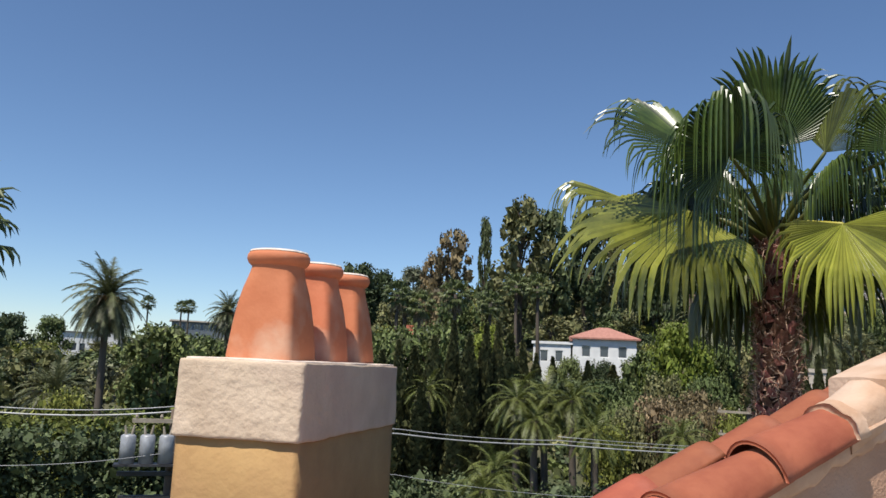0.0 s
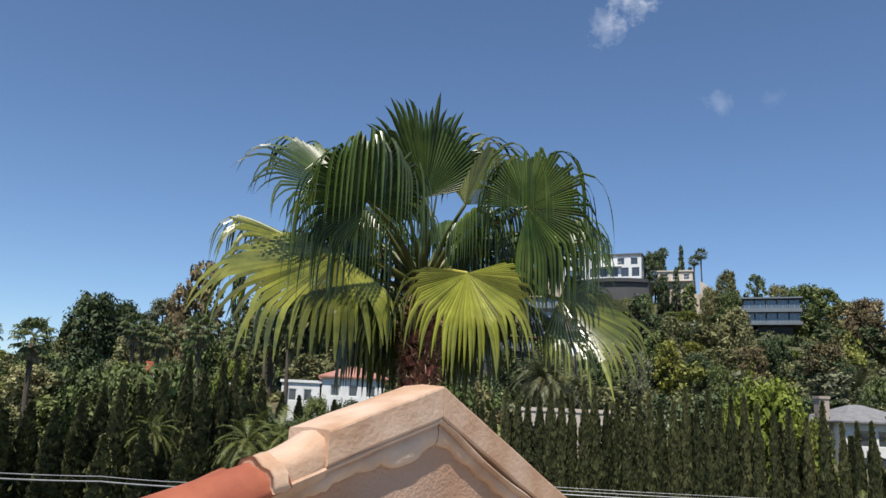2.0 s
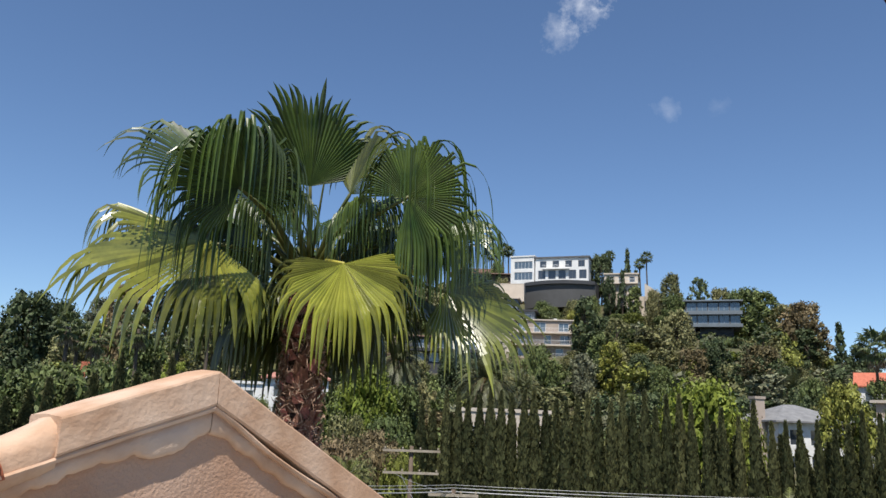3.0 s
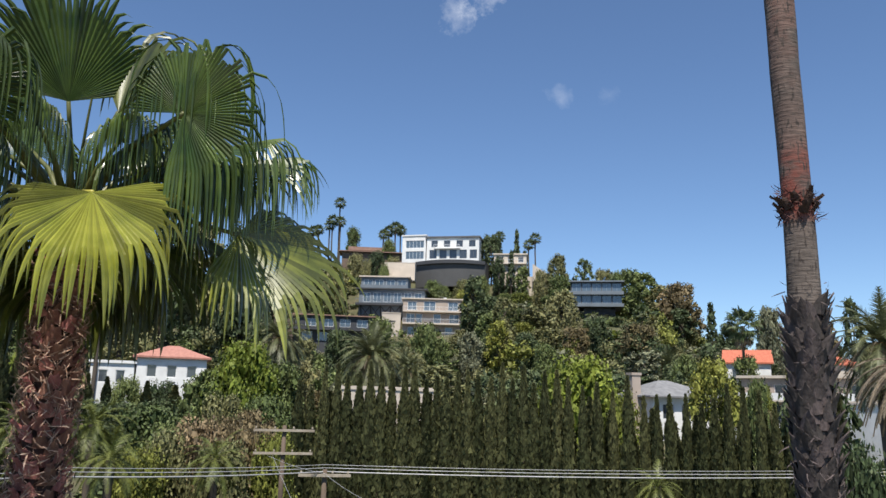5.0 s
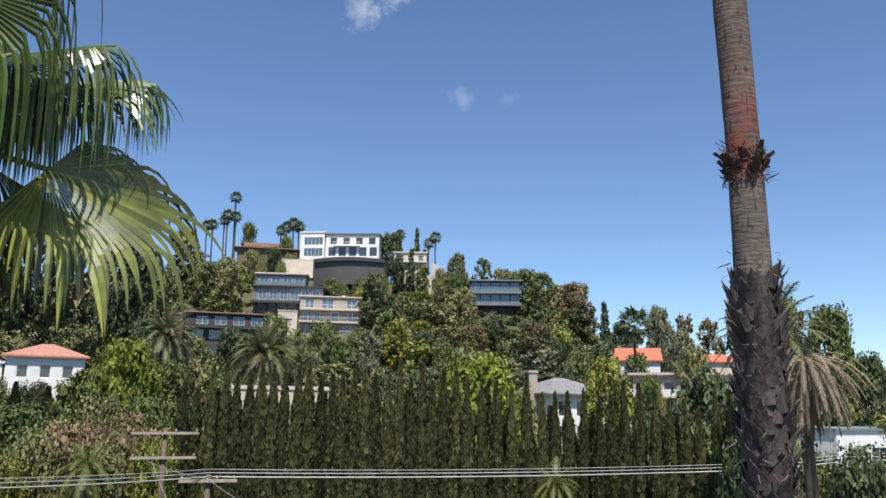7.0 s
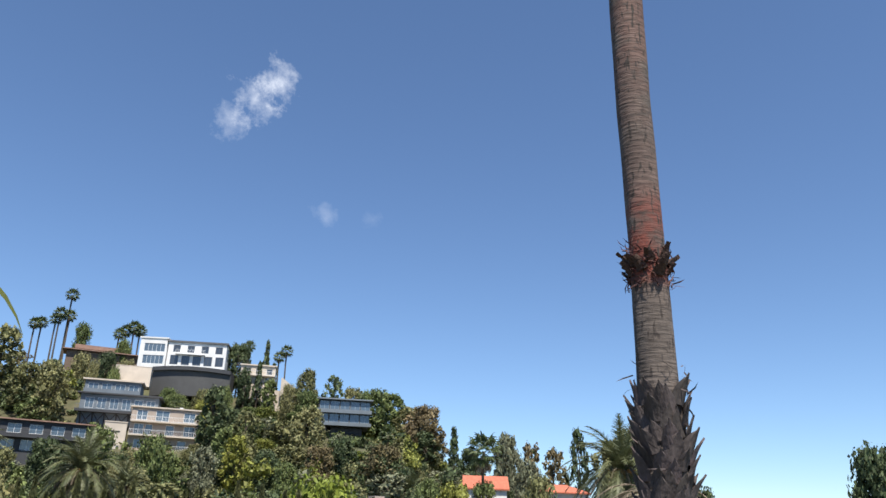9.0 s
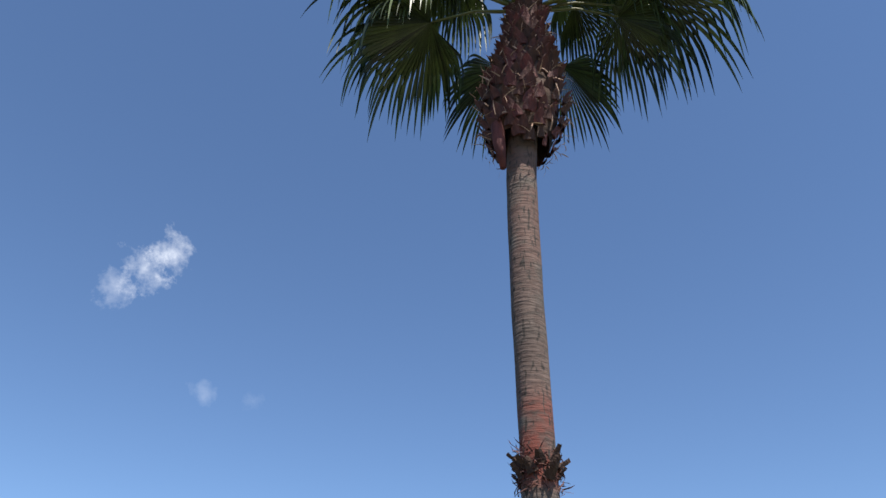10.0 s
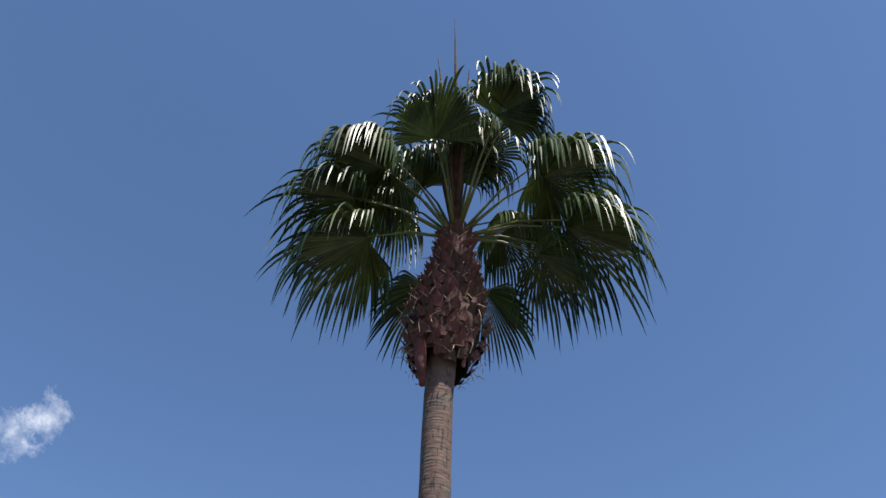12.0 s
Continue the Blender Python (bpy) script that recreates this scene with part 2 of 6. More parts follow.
def rough_block(w, d, h, flare, nx, ny, nz, amount, seed, mat, name, square=10.0):
    """A hand-plastered block: a closed box of many faces with softened, uneven edges."""
    bm = bmesh.new()
    bmesh.ops.create_cube(bm, size=1.0)
    cuts = max(nx, ny, nz)
    bmesh.ops.subdivide_edges(bm, edges=bm.edges, cuts=cuts, use_grid_fill=True)
    for v in bm.verts:
        c = v.co * 2
        k = square
        r = (abs(c.x) ** k + abs(c.y) ** k + abs(c.z) ** k) ** (1 / k)
        soft = c / max(r, 1e-6)
        c = c.lerp(soft, 0.30)
        s = 1 + flare * (0.5 - c.z * 0.5)
        p = Vector((c.x * w / 2 * s, c.y * d / 2 * s, c.z * h / 2))
        q = p * 7 + Vector((seed, 0, seed))
        p += amount * noise.noise_vector(q) + amount * 0.4 * noise.noise_vector(q * 3.3)
        v.co = p
    me = bpy.data.meshes.new(name)
    bm.to_mesh(me)
    bm.free()
    me.materials.append(mat)
    me.polygons.foreach_set("use_smooth", [True] * len(me.polygons))
    return me


# ---- ground: one sheet from the house to the horizon ----
REACH = (0, 20, 34, 48, 70, 90, 125, 165, 205, 260, 420, 900, 4500)
RISE = {
    -180: (0, 0, 0, 0, 0, 0, 0, 0, 0, 0, 0, 0, 0),
    -60: (0, -2, -3, -3, -2, 0, 1, 2, 3, 4, 5, 6, 8),
    -30: (0, -2, -3, -2, -1, 0, 1, 2, 4, 6, 8, 10, 12),
    -18: (0, -2, -3, -2, 0, 1, 3, 5, 9, 11, 10, 10, 12),
    -4: (0, -2, -3, -2, 1, 4, 8, 13, 18, 24, 22, 16, 12),
    8: (0, -2, -3, -2, 0.8, 4.6, 11.4, 17.2, 25, 32.7, 28, 20, 12),
    18: (0, -2, -3, -2, 1.4, 3.5, 9.5, 17.0, 36.7, 41.8, 33.2, 25, 12),
    26: (0, -2, -3, -2, 1.3, 3.3, 9.0, 18.6, 41, 45, 31.9, 25, 12),
    36: (0, -2, -3, -2, 1.3, 3.1, 11.4, 22.5, 38.7, 36.5, 25.1, 22, 12),
    43: (0, -2, -3, -2, 1.2, 3, 12.2, 24.3, 28.4, 26.2, 18.6, 20, 12),
    51: (0, -2, -3, -2, 1.2, 2.9, 8, 12.1, 14.1, 13.8, 10, 18, 12),
    60: (0, -2, -3, -2, 1.1, 1.7, 3.8, 6, 8, 12, 20, 22, 12),
    75: (0, -2, -3, -2, -1, -0.5, 2, 5, 8, 13, 22, 24, 12),
    120: (0, 0, 0, 0, 0, 0, 0, 0, 2, 4, 8, 10, 10),
    180: (0, 0, 0, 0, 0, 0, 0, 0, 0, 0, 0, 0, 0),
}
BEARINGS = sorted(RISE)


def ground_z(x, y):
    r, az = math.hypot(x, y), math.degrees(math.atan2(x, y))
    i = max(k for k in range(len(BEARINGS) - 1) if BEARINGS[k] <= az + 1e-9)
    a, b = BEARINGS[i], BEARINGS[i + 1]
    t = (az - a) / (b - a)
    t = t * t * (3 - 2 * t)
    za, zb = np.interp(r, REACH, RISE[a]), np.interp(r, REACH, RISE[b])
    wave = 0.0 if r < 55 else min(1, (r - 55) / 60) * 1.2 * noise.noise(Vector((x * 0.03, y * 0.03, 0)))
    return float(za * (1 - t) + zb * t) + wave


rings = [0.01] + [4 * 1.085**k for k in range(88)]
sectors = 168
gv, gf = [], []
for r in rings:
    for k in range(sectors):
        a = -math.pi + 2 * math.pi * k / sectors
        x, y = r * math.sin(a), r * math.cos(a)
        gv.append((x, y, ground_z(x, y)))
for i in range(len(rings) - 1):
    for k in range(sectors):
        a, b = i * sectors + k, i * sectors + (k + 1) % sectors
        gf.append((a, a + sectors, b + sectors, b))
ground = new("ground", mesh("ground", gv, gf, M_EARTH, True))
tagged(ground, "dry scrubby canyon hillside with grass and earth", "ground", kind="structure")

EYE_A = Vector((-3.28, -0.58, 7.49))
EYE_B = Vector((0.95, 1.95, 7.43))


def spot(eye, bearing, far):
    a = radians(bearing)
    x, y = eye.x + far * math.sin(a), eye.y + far * math.cos(a)
    return x, y, ground_z(x, y)


def top_z(eye, far, rise):
    return eye.z + far * math.tan(radians(rise))


# ---- the terrace that the viewer stands on ----
terrace = new("terrace", Shape().box(-6.5, 2.6, -6.0, 3.3, -0.5, 5.9).mesh("terrace", M_DECK))
tagged(terrace, "plain concrete roof terrace of the house", "terrace", kind="structure")


# ---- chimney with three pots ----
def flue_pot_mesh():
    """Square at the base, round at the neck."""
    levels = [(0.0, 0.124, 0.0), (0.03, 0.122, 0.0), (0.08, 0.118, 0.02), (0.14, 0.113, 0.06), (0.20, 0.107, 0.16), (0.25, 0.102, 0.36), (0.30, 0.097, 0.72), (0.335, 0.095, 1.0), (0.352, 0.096, 1.0)]
    sides, v, f = 48, [], []
    for z, half, roundness in levels:
        for k in range(sides):
            a = 2 * math.pi * (k + 0.5) / sides
            c, s = math.cos(a), math.sin(a)
            square = 1 / max(abs(c), abs(s))
            square = min(square, 1.40)
            r = half * (square * (1 - roundness) + 1.0 * roundness)
            r += 0.0015 * noise.noise(Vector((c * 3, s * 3, z * 9)))
            v.append((r * c, r * s, z))
    for i in range(len(levels) - 1):
        for k in range(sides):
            a, b = i * sides + k, i * sides + (k + 1) % sides
            f.append((a, b, b + sides, a + sides))
    return mesh("flue_pot", v, f, M_POT, True)


def lathe(name, profile, mat, sides=40):
    v, f = [], []
    for r, z in profile:
        for k in range(sides):
            a = 2 * math.pi * k / sides
            v.append((r * math.cos(a), r * math.sin(a), z))
    for i in range(len(profile) - 1):
        for k in range(sides):
            a, b = i * sides + k, i * sides + (k + 1) % sides
            f.append((a, b, b + sides, a + sides))
    return mesh(name, v, f, mat, True)


CH = pose(-3.835, 2.555, 7.475, 0, 0, -13.5)
chimney = thing("chimney", CH, "ochre plastered chimney with a pale thick cap and three clay pots", "chimney")
part("chimney_shaft", rough_block(0.448, 1.05, 7.3, 0.0, 26, 26, 26, 0.003, 3.0, M_STACK, "chimney_shaft", 60.0), chimney, "ochre plastered shaft", pose(0, 0, -3.88))
part("cap", rough_block(0.460, 1.07, 0.262, 0.012, 34, 34, 34, 0.0040, 9.0, M_CAP, "cap", 34.0), chimney, "pale rough plaster cap", pose(0, 0, -0.125))
part("crust", rough_block(0.440, 1.05, 0.016, 0.0, 14, 14, 14, 0.003, 5.0, M_CRUST, "crust"), chimney, "chalky white top edge", pose(0, 0, 0.004))
pot_me, rim_me = flue_pot_mesh(), lathe("rim", [(0.090, 0.335), (0.097, 0.340), (0.108, 0.350), (0.114, 0.364), (0.113, 0.378), (0.104, 0.390), (0.094, 0.392), (0.082, 0.386), (0.078, 0.36), (0.076, 0.20)], M_POT)
edge_me = lathe("rim_crust", [(0.107, 0.389), (0.105, 0.3945), (0.095, 0.397), (0.084, 0.390)], M_CRUST)
for y in (-0.335, 0.01, 0.345):
    pot = part("flue_pot", pot_me, chimney, "weathered terracotta pot with a rolled rim", pose(0.015, y, 0.008))
    part("rim", rim_me, pot)
    part("rim_crust", edge_me, pot, "chalky white deposit")

# ---- the gable of the roof next to the terrace ----
GA = 27.5
SL, SR = math.tan(radians(18.0)), math.tan(radians(29.0))
GM = pose(-1.035, 2.665, 7.715, 0, 0, GA)
gable = thing("roof_gable", GM, "peach stucco gable with smooth coping and clay roof tiles", "roof")
LEFT_END, RIGHT_END = -0.60, 2.4


def ridge_z(x):
    return x * SL if x < 0 else -x * SR


# stucco face, slightly hollow and hand-worked, down to the ground
cols, rows_n = 90, 70
gv, gf = [], []
for j in range(rows_n + 1):
    for i in range(cols + 1):
        x = -2.3 + (RIGHT_END + 2.3) * i / cols
        top = ridge_z(x) - 0.15
        t = j / rows_n
        z = top - (top + 7.9) * t**2.6
        wob = 0.010 * noise.noise(Vector((x * 4, z * 4, 2))) + 0.004 * noise.noise(Vector((x * 14, z * 14, 7)))
        gv.append((x, 0.058 + wob, z))
for j in range(rows_n):
    for i in range(cols):
        a = j * (cols + 1) + i
        gf.append((a, a + cols + 1, a + cols + 2, a + 1))
n0 = len(gv)
gv += [(-2.3, 0.26, -7.9), (RIGHT_END, 0.26, -7.9), (RIGHT_END, 0.26, ridge_z(RIGHT_END) - 0.16), (0, 0.26, -0.16), (-2.3, 0.26, ridge_z(-2.3) - 0.16)]
gf.append((n0, n0 + 4, n0 + 3, n0 + 2, n0 + 1))
part("stucco_face", mesh("stucco_face", gv, gf, M_STUCCO, True), gable, "rough peach stucco")


def sweep(name, x0, x1, section, mat, steps=40, amp=0.004, seed=0.0, extra=None):
    """A length of coping or moulding along the slope; section: (y, z below the top line)."""
    v, f, m = [], [], len(section)
    for i in range(steps + 1):
        x = x0 + (x1 - x0) * i / steps
        for y, z in section:
            nv = noise.noise_vector(Vector((x * 6 + seed, y * 9, z * 9)))
            drop = extra(x) if extra else 0.0
            v.append((x, y + amp * nv.y, ridge_z(x) + z + drop + amp * nv.z))
    for i in range(steps):
        for k in range(m):
            a, b = i * m + k, i * m + (k + 1) % m
            f.append((a, b, b + m, a + m))
    f.append(tuple(range(m)))
    f.append(tuple(range(steps * m, (steps + 1) * m))[::-1])
    return mesh(name, v, f, mat, False)


COPING = [(0.004, -0.004), (0.0, -0.012), (0.0, -0.128), (0.006, -0.138), (0.27, -0.150), (0.27, -0.012), (0.262, -0.002), (0.14, 0.004)]
part("coping", sweep("coping", LEFT_END, -0.0015, COPING, M_SMOOTH, 50, 0.005, 1.0), gable, "smooth peach plaster coping")
part("coping", sweep("coping", 0.0015, RIGHT_END, COPING, M_SMOOTH, 70, seed=4.0), gable, "smooth peach plaster coping")
BEAD = [(0.012, -0.140), (0.006, -0.148), (0.010, -0.160), (0.03, -0.166), (0.07, -0.166), (0.07, -0.140)]
part("moulding", sweep("moulding", -1.25, -0.001, BEAD, M_SMOOTH, 60, 0.006, 11.0, lambda x: -0.012 * max(0, -x - 0.5)), gable, "wavy hand-made bead")
part("moulding", sweep("moulding", 0.001, RIGHT_END, BEAD, M_SMOOTH, 90, 0.007, 17.0, lambda x: -0.02 * math.sin(x * 4) ** 2), gable, "wavy hand-made bead")
# smooth plaster under the bead, trowelled out to a ragged lower edge over the rough stucco
def ragged_band(x0, x1, seed, steps):
    v, f = [], []
    for i in range(steps + 1):
        x = x0 + (x1 - x0) * i / steps
        q = Vector((x * 3.1, seed, 0))
        low = -0.245 - 0.055 * noise.noise(q) - 0.022 * noise.noise(q * 3.7) - 0.008 * noise.noise(q * 11)
        lip = 0.030 + 0.006 * noise.noise(q * 2.3)
        for y, z in ((lip, -0.158), (lip - 0.003, (low - 0.158) / 2), (lip, low + 0.020), (lip + 0.006, low + 0.006), (0.075, low), (0.085, -0.158)):
            v.append((x, y + 0.004 * noise.noise(Vector((x * 9, z * 9, seed))), ridge_z(x) + z))
    for i in range(steps):
        for k in range(6):
            a, b = i * 6 + k, i * 6 + (k + 1) % 6
            f.append((a, b, b + 6, a + 6))
    return mesh("plaster_band", v, f, M_SMOOTH, True)


part("plaster_band", ragged_band(-2.2, -0.001, 23.0, 150), gable, "ragged smooth plaster under the bead")
part("plaster_band", ragged_band(0.001, RIGHT_END, 29.0, 170), gable, "ragged smooth plaster under the bead")
# rough saddle of mortar between the coping's end and the first barrel tile
SADDLE = [(0.030, -0.03), (0.014, -0.060), (0.020, -0.12), (0.030, -0.175), (0.23, -0.18), (0.24, -0.05), (0.17, -0.012), (0.09, -0.006)]
saddle = sweep("mortar", -0.82, -0.59, SADDLE, M_SMOOTH, 30, 0.018, 41.0, lambda x: -0.004 - 0.16 * max(0, -0.60 - x))
saddle.polygons.foreach_set("use_smooth", [True] * len(saddle.polygons))
part("mortar", saddle, gable, "hand-smeared peach mortar at the coping's end")
# clay barrel tiles that run down the slope, each its own piece
def barrel_mesh(r0, r1, length, thick=0.014, sides=14, arc=math.pi):
    v, f = [], []
    stations = 6
    for s in range(stations + 1):
        t = s / stations
        r = r0 + (r1 - r0) * t
        for shell in (r, r - thick):
            for k in range(sides + 1):
                a = (math.pi - arc) / 2 + arc * k / sides
                v.append((-length * t, shell * math.cos(a), shell * math.sin(a) + 0.002 * noise.noise(Vector((t * 4, a, r * 30)))))
    m = 2 * (sides + 1)
    for s in range(stations):
        for k in range(sides):
            a = s * m + k
            f.append((a, a + m, a + m + 1, a + 1))
            b = s * m + sides + 1 + k
            f.append((b, b + 1, b + m + 1, b + m))
        a = s * m
        f.append((a, a + sides + 1, a + m + sides + 1, a + m))
        a = s * m + sides
        f.append((a, a + m, a + m + sides + 1, a + sides + 1))
    for s in (0, stations):
        for k in range(sides):
            a = s * m + k
            f.append((a, a + 1, a + sides + 2, a + sides + 1) if s else (a, a + sides + 1, a + sides + 2, a + 1))
    return mesh("roof_tile", v, f, M_TILE, True)


slope = math.degrees(math.atan(SL))
tile_big, tile_mid = barrel_mesh(0.108, 0.134, 0.50), barrel_mesh(0.112, 0.124, 0.44, 0.020, 14, math.pi * 0.62)
pan = barrel_mesh(0.105, 0.095, 0.44, arc=math.pi * 0.7)


def lay(me, x, y, dz, flip=False, yaw=0.0, tilt=2.0):
    part("roof_tile", me, gable, "", pose(x, y, x * SL + dz, 180 if flip else 0, -slope - tilt if not flip else -slope, yaw))


# rake nearest the stucco, capped by big barrels
for k in range(7):
    lay(tile_big, -0.755 - 0.42 * k, 0.10, -0.155 - 0.02 * min(k, 1), yaw=1.2 * math.sin(k * 2.1), tilt=0.5)
collar = barrel_mesh(0.122, 0.128, 0.070, 0.03)
collar.materials.clear()
collar.materials.append(M_SMOOTH)
for p in collar.vertices:
    nv = noise.noise_vector(p.co * 22)
    p.co += 0.007 * nv + Vector((0.025 * noise.noise(Vector((p.co.y * 14, p.co.z * 14, 3))), 0, 0))
part("mortar", collar, gable, "hand-smoothed peach mortar round the barrel tile", pose(-0.768, 0.10, -0.768 * SL - 0.150, 0, -slope - 0.5, 0))
# pans of the field and the stepped rake behind them
for k in range(11):
    lay(pan, -0.10 - 0.34 * k, 0.30, -0.150 - 0.004 * (k % 2), True)
    lay(tile_mid, -0.05 - 0.34 * k, 0.445, -0.228 + 0.008 * math.sin(k * 3.0), yaw=1.8 * math.sin(k * 1.7), tilt=6.0)
# deck under the tiles, coloured dark to stand in for shade in their gaps
deck = Shape().box(-4.0, 0.02, 0.262, 0.50, -0.06, 0.0)
deck.v = [(x, y, z + min(x, 0) * SL - 0.255) for x, y, z in deck.v]
part("roof_deck", deck.mesh("roof_deck", M_CORE), gable)
for k in (1, 2, 4):
    x = -0.12 - 0.385 * k
    part("mortar", rough_block(0.05, 0.06, 0.035, 0.0, 6, 6, 6, 0.010, 3.0 + k, M_MORTAR, "mortar", 4.0), gable, "", pose(x, 0.39, x * SL - 0.185, 0, -slope, 20 * k))
body = Shape().box(-3.9, 2.3, 0.27, 0.50, -7.9, -0.62)
body.v = [(x, y, z if z < -5 else min(z, ridge_z(x) - 0.40)) for x, y, z in body.v]
part("house_wall", body.mesh("house_wall", M_STUCCO), gable, "plain stucco wall under the roof")


# ---- fan palms ----
def fan_leaf(hub, aim, radius, seed, segs=46, spread=150, split=0.55, droop=1.0, along=12, nrm=None, tent=0.8):
    """A pleated fan whose outer half is cut into strips that bend under their own weight. Returns verts and faces."""
    rnd = random.Random(seed)
    hub, axis = Vector(hub), Vector(aim).normalized()
    up = Vector(nrm) if nrm else Vector((0, 0, 1))
    normal = up - axis * up.dot(axis)
    if normal.length < 0.25:
        normal = Vector((0.2, 0.9, 0.3)) - axis * Vector((0.2, 0.9, 0.3)).dot(axis)
    normal.normalize()
    side = axis.cross(normal)
    v, f = [], []
    step = radians(2 * spread) / segs
    for s in range(segs):
        a = -radians(spread) + step * (s + 0.5)
        edge = abs(a) / radians(spread)
        length = radius * (1.0 - 0.30 * edge**2) * rnd.uniform(0.86, 1.08)
        way = (axis * math.cos(a) + side * math.sin(a) + normal * (0.16 - tent * edge**1.4)).normalized()
        across0 = (-axis * math.sin(a) + side * math.cos(a)).normalized()
        pos, d = Vector(hub), Vector(way)
        sag = droop * rnd.uniform(0.55, 1.5)
        a += step * rnd.uniform(-0.22, 0.22)
        twist = rnd.uniform(-0.5, 0.5)
        k0 = len(v)
        ds = length / along
        for k in range(along + 1):
            t = k / along
            w = length * t * math.tan(step / 2) * 1.02 if t <= split else length * split * math.tan(step / 2) * (1 - ((t - split) / (1 - split)) ** 2.2) * 0.95
            w = max(w, 0.0012)
            fold = 0.78
            lift = normal * (w * fold) if t <= split else (across0.cross(d)).normalized() * (w * fold)
            acr = across0
            if t > split:
                acr = (across0 + normal * twist * (t - split)).normalized()
            v.extend([pos - acr * w, pos + lift, pos + acr * w])
            if t >= split * 0.75:
                turn = min(0.62, sag * (0.50 if t >= split else 0.05) * 12.0 / along)
                d = (d * (1 - turn) + Vector((0, 0, -1)) * turn).normalized()
            pos = pos + d * ds
        for k in range(along):
            p = k0 + 3 * k
            f.append((p, p + 1, p + 4, p + 3))
            f.append((p + 1, p + 2, p + 5, p + 4))
    return v, f


def stalk(start, hub, width):
    a, b = Vector(start), Vector(hub)
    mid = a.lerp(b, 0.5) + Vector((0, 0, 0.10 * (b - a).length))
    pts = [a, a.lerp(mid, 0.6), mid, mid.lerp(b, 0.55), b]
    return Shape().tube(pts, [width, width * 0.8, width * 0.6, width * 0.5, width * 0.45], 6)


def boot_mesh(name, w, h, t, mat):
    """A cut leaf base: a cleft, outward-leaning wedge."""
    v, f = [], []
    for s in range(6):
        u = s / 5
        half = w / 2 * (1 - 0.55 * u**1.4)
        out = t * (0.10 + 1.25 * u**1.5)
        thick = t * (0.75 - 0.45 * u)
        z = h * u
        cleft = 0.35 * t * (u > 0.7)
        v += [(-half, out * 0.75, z), (0, out + thick * 0.5, z - cleft), (half, out * 0.75, z), (half * 0.8, out - thick, z - cleft), (-half * 0.8, out - thick, z - cleft)]
    for s in range(5):
        for k in range(5):
            a, b = 5 * s + k, 5 * s + (k + 1) % 5
            f.append((a, b, b + 5, a + 5))
    f.append(tuple(range(25, 30)))
    return mesh(name, v, f, mat, False)


def scale_mesh(name, w, h, t, mat):
    """A pointed leaf base like an artichoke scale: a curved shell with a keel that flares outwards."""
    v, f = [], []
    for s in range(7):
        u = s / 6
        half = w / 2 * (0.80 + 0.45 * u - 1.22 * u**2.4)
        out = t * (0.15 + 1.5 * u**1.8)
        z = h * u
        for x, y in ((-1, -0.55), (-0.5, 0.12), (0, 0.42), (0.5, 0.12), (1, -0.55), (0, -0.45)):
            v.append((half * x, out + t * y * (1 - 0.6 * u), z - 0.10 * h * abs(x) * u))
    for s in range(6):
        for k in range(6):
            a, b = 6 * s + k, 6 * s + (k + 1) % 6
            f.append((a, b, b + 6, a + 6))
    f.append(tuple(range(36, 42)))
    return mesh(name, v, f, mat, False)


def boots(parent, me, z0, z1, radius, turns, per_turn, rnd, scale=1.0, lean=0.0, centre=lambda z: (0, 0)):
    """Leaf bases set in a spiral round the trunk, each a piece of its own."""
    count = int(turns * per_turn)
    for k in range(count):
        t = k / count
        z = z0 + (z1 - z0) * t
        a = k * 2 * math.pi * 0.382 + rnd.uniform(-0.15, 0.15)
        r = radius(z) * rnd.uniform(0.94, 1.03)
        cx, cy = centre(z)
        m = Matrix.Translation((cx + r * math.sin(-a), cy + r * math.cos(-a), z)) @ Matrix.Rotation(a, 4, "Z") @ Matrix.Rotation(radians(lean + rnd.uniform(-14, 10)), 4, "X") @ Matrix.Rotation(radians(rnd.uniform(-22, 22)), 4, "Y") @ Matrix.Diagonal((scale * rnd.uniform(0.8, 1.2),) * 3).to_4x4()
        part("leaf_base", me, parent, "", m)


def fibres(parent, z0, z1, radius, count, rnd, mat, size=0.12, centre=lambda z: (0, 0)):
    sh = Shape()
    for _ in range(count):
        z, a = rnd.uniform(z0, z1), rnd.uniform(0, 2 * math.pi)
        r = radius(z) * rnd.uniform(1.0, 1.12)
        cx, cy = centre(z)
        p = Vector((cx + r * math.sin(a), cy + r * math.cos(a), z))
        d = Vector((math.cos(a) * rnd.uniform(-1, 1), -math.sin(a) * rnd.uniform(-1, 1), rnd.uniform(-0.9, 0.9))) + Vector((math.sin(a), math.cos(a), 0)) * rnd.uniform(0.0, 0.35)
        q = p + d.normalized() * size * rnd.uniform(0.5, 1.4)
        w = Vector((rnd.uniform(-1, 1), rnd.uniform(-1, 1), rnd.uniform(-1, 1))).normalized() * 0.006
        k = len(sh.v)
        mid = p.lerp(q, 0.5) + Vector((math.sin(a), math.cos(a), 0)) * 0.015
        sh.add([p - w, p + w, mid + w, q, mid - w], [(0, 1, 2, 4), (4, 2, 3)])
    tagged(part("fibre", sh.mesh("fibre", mat), parent, "loose pale fibres"), kind="stuff")


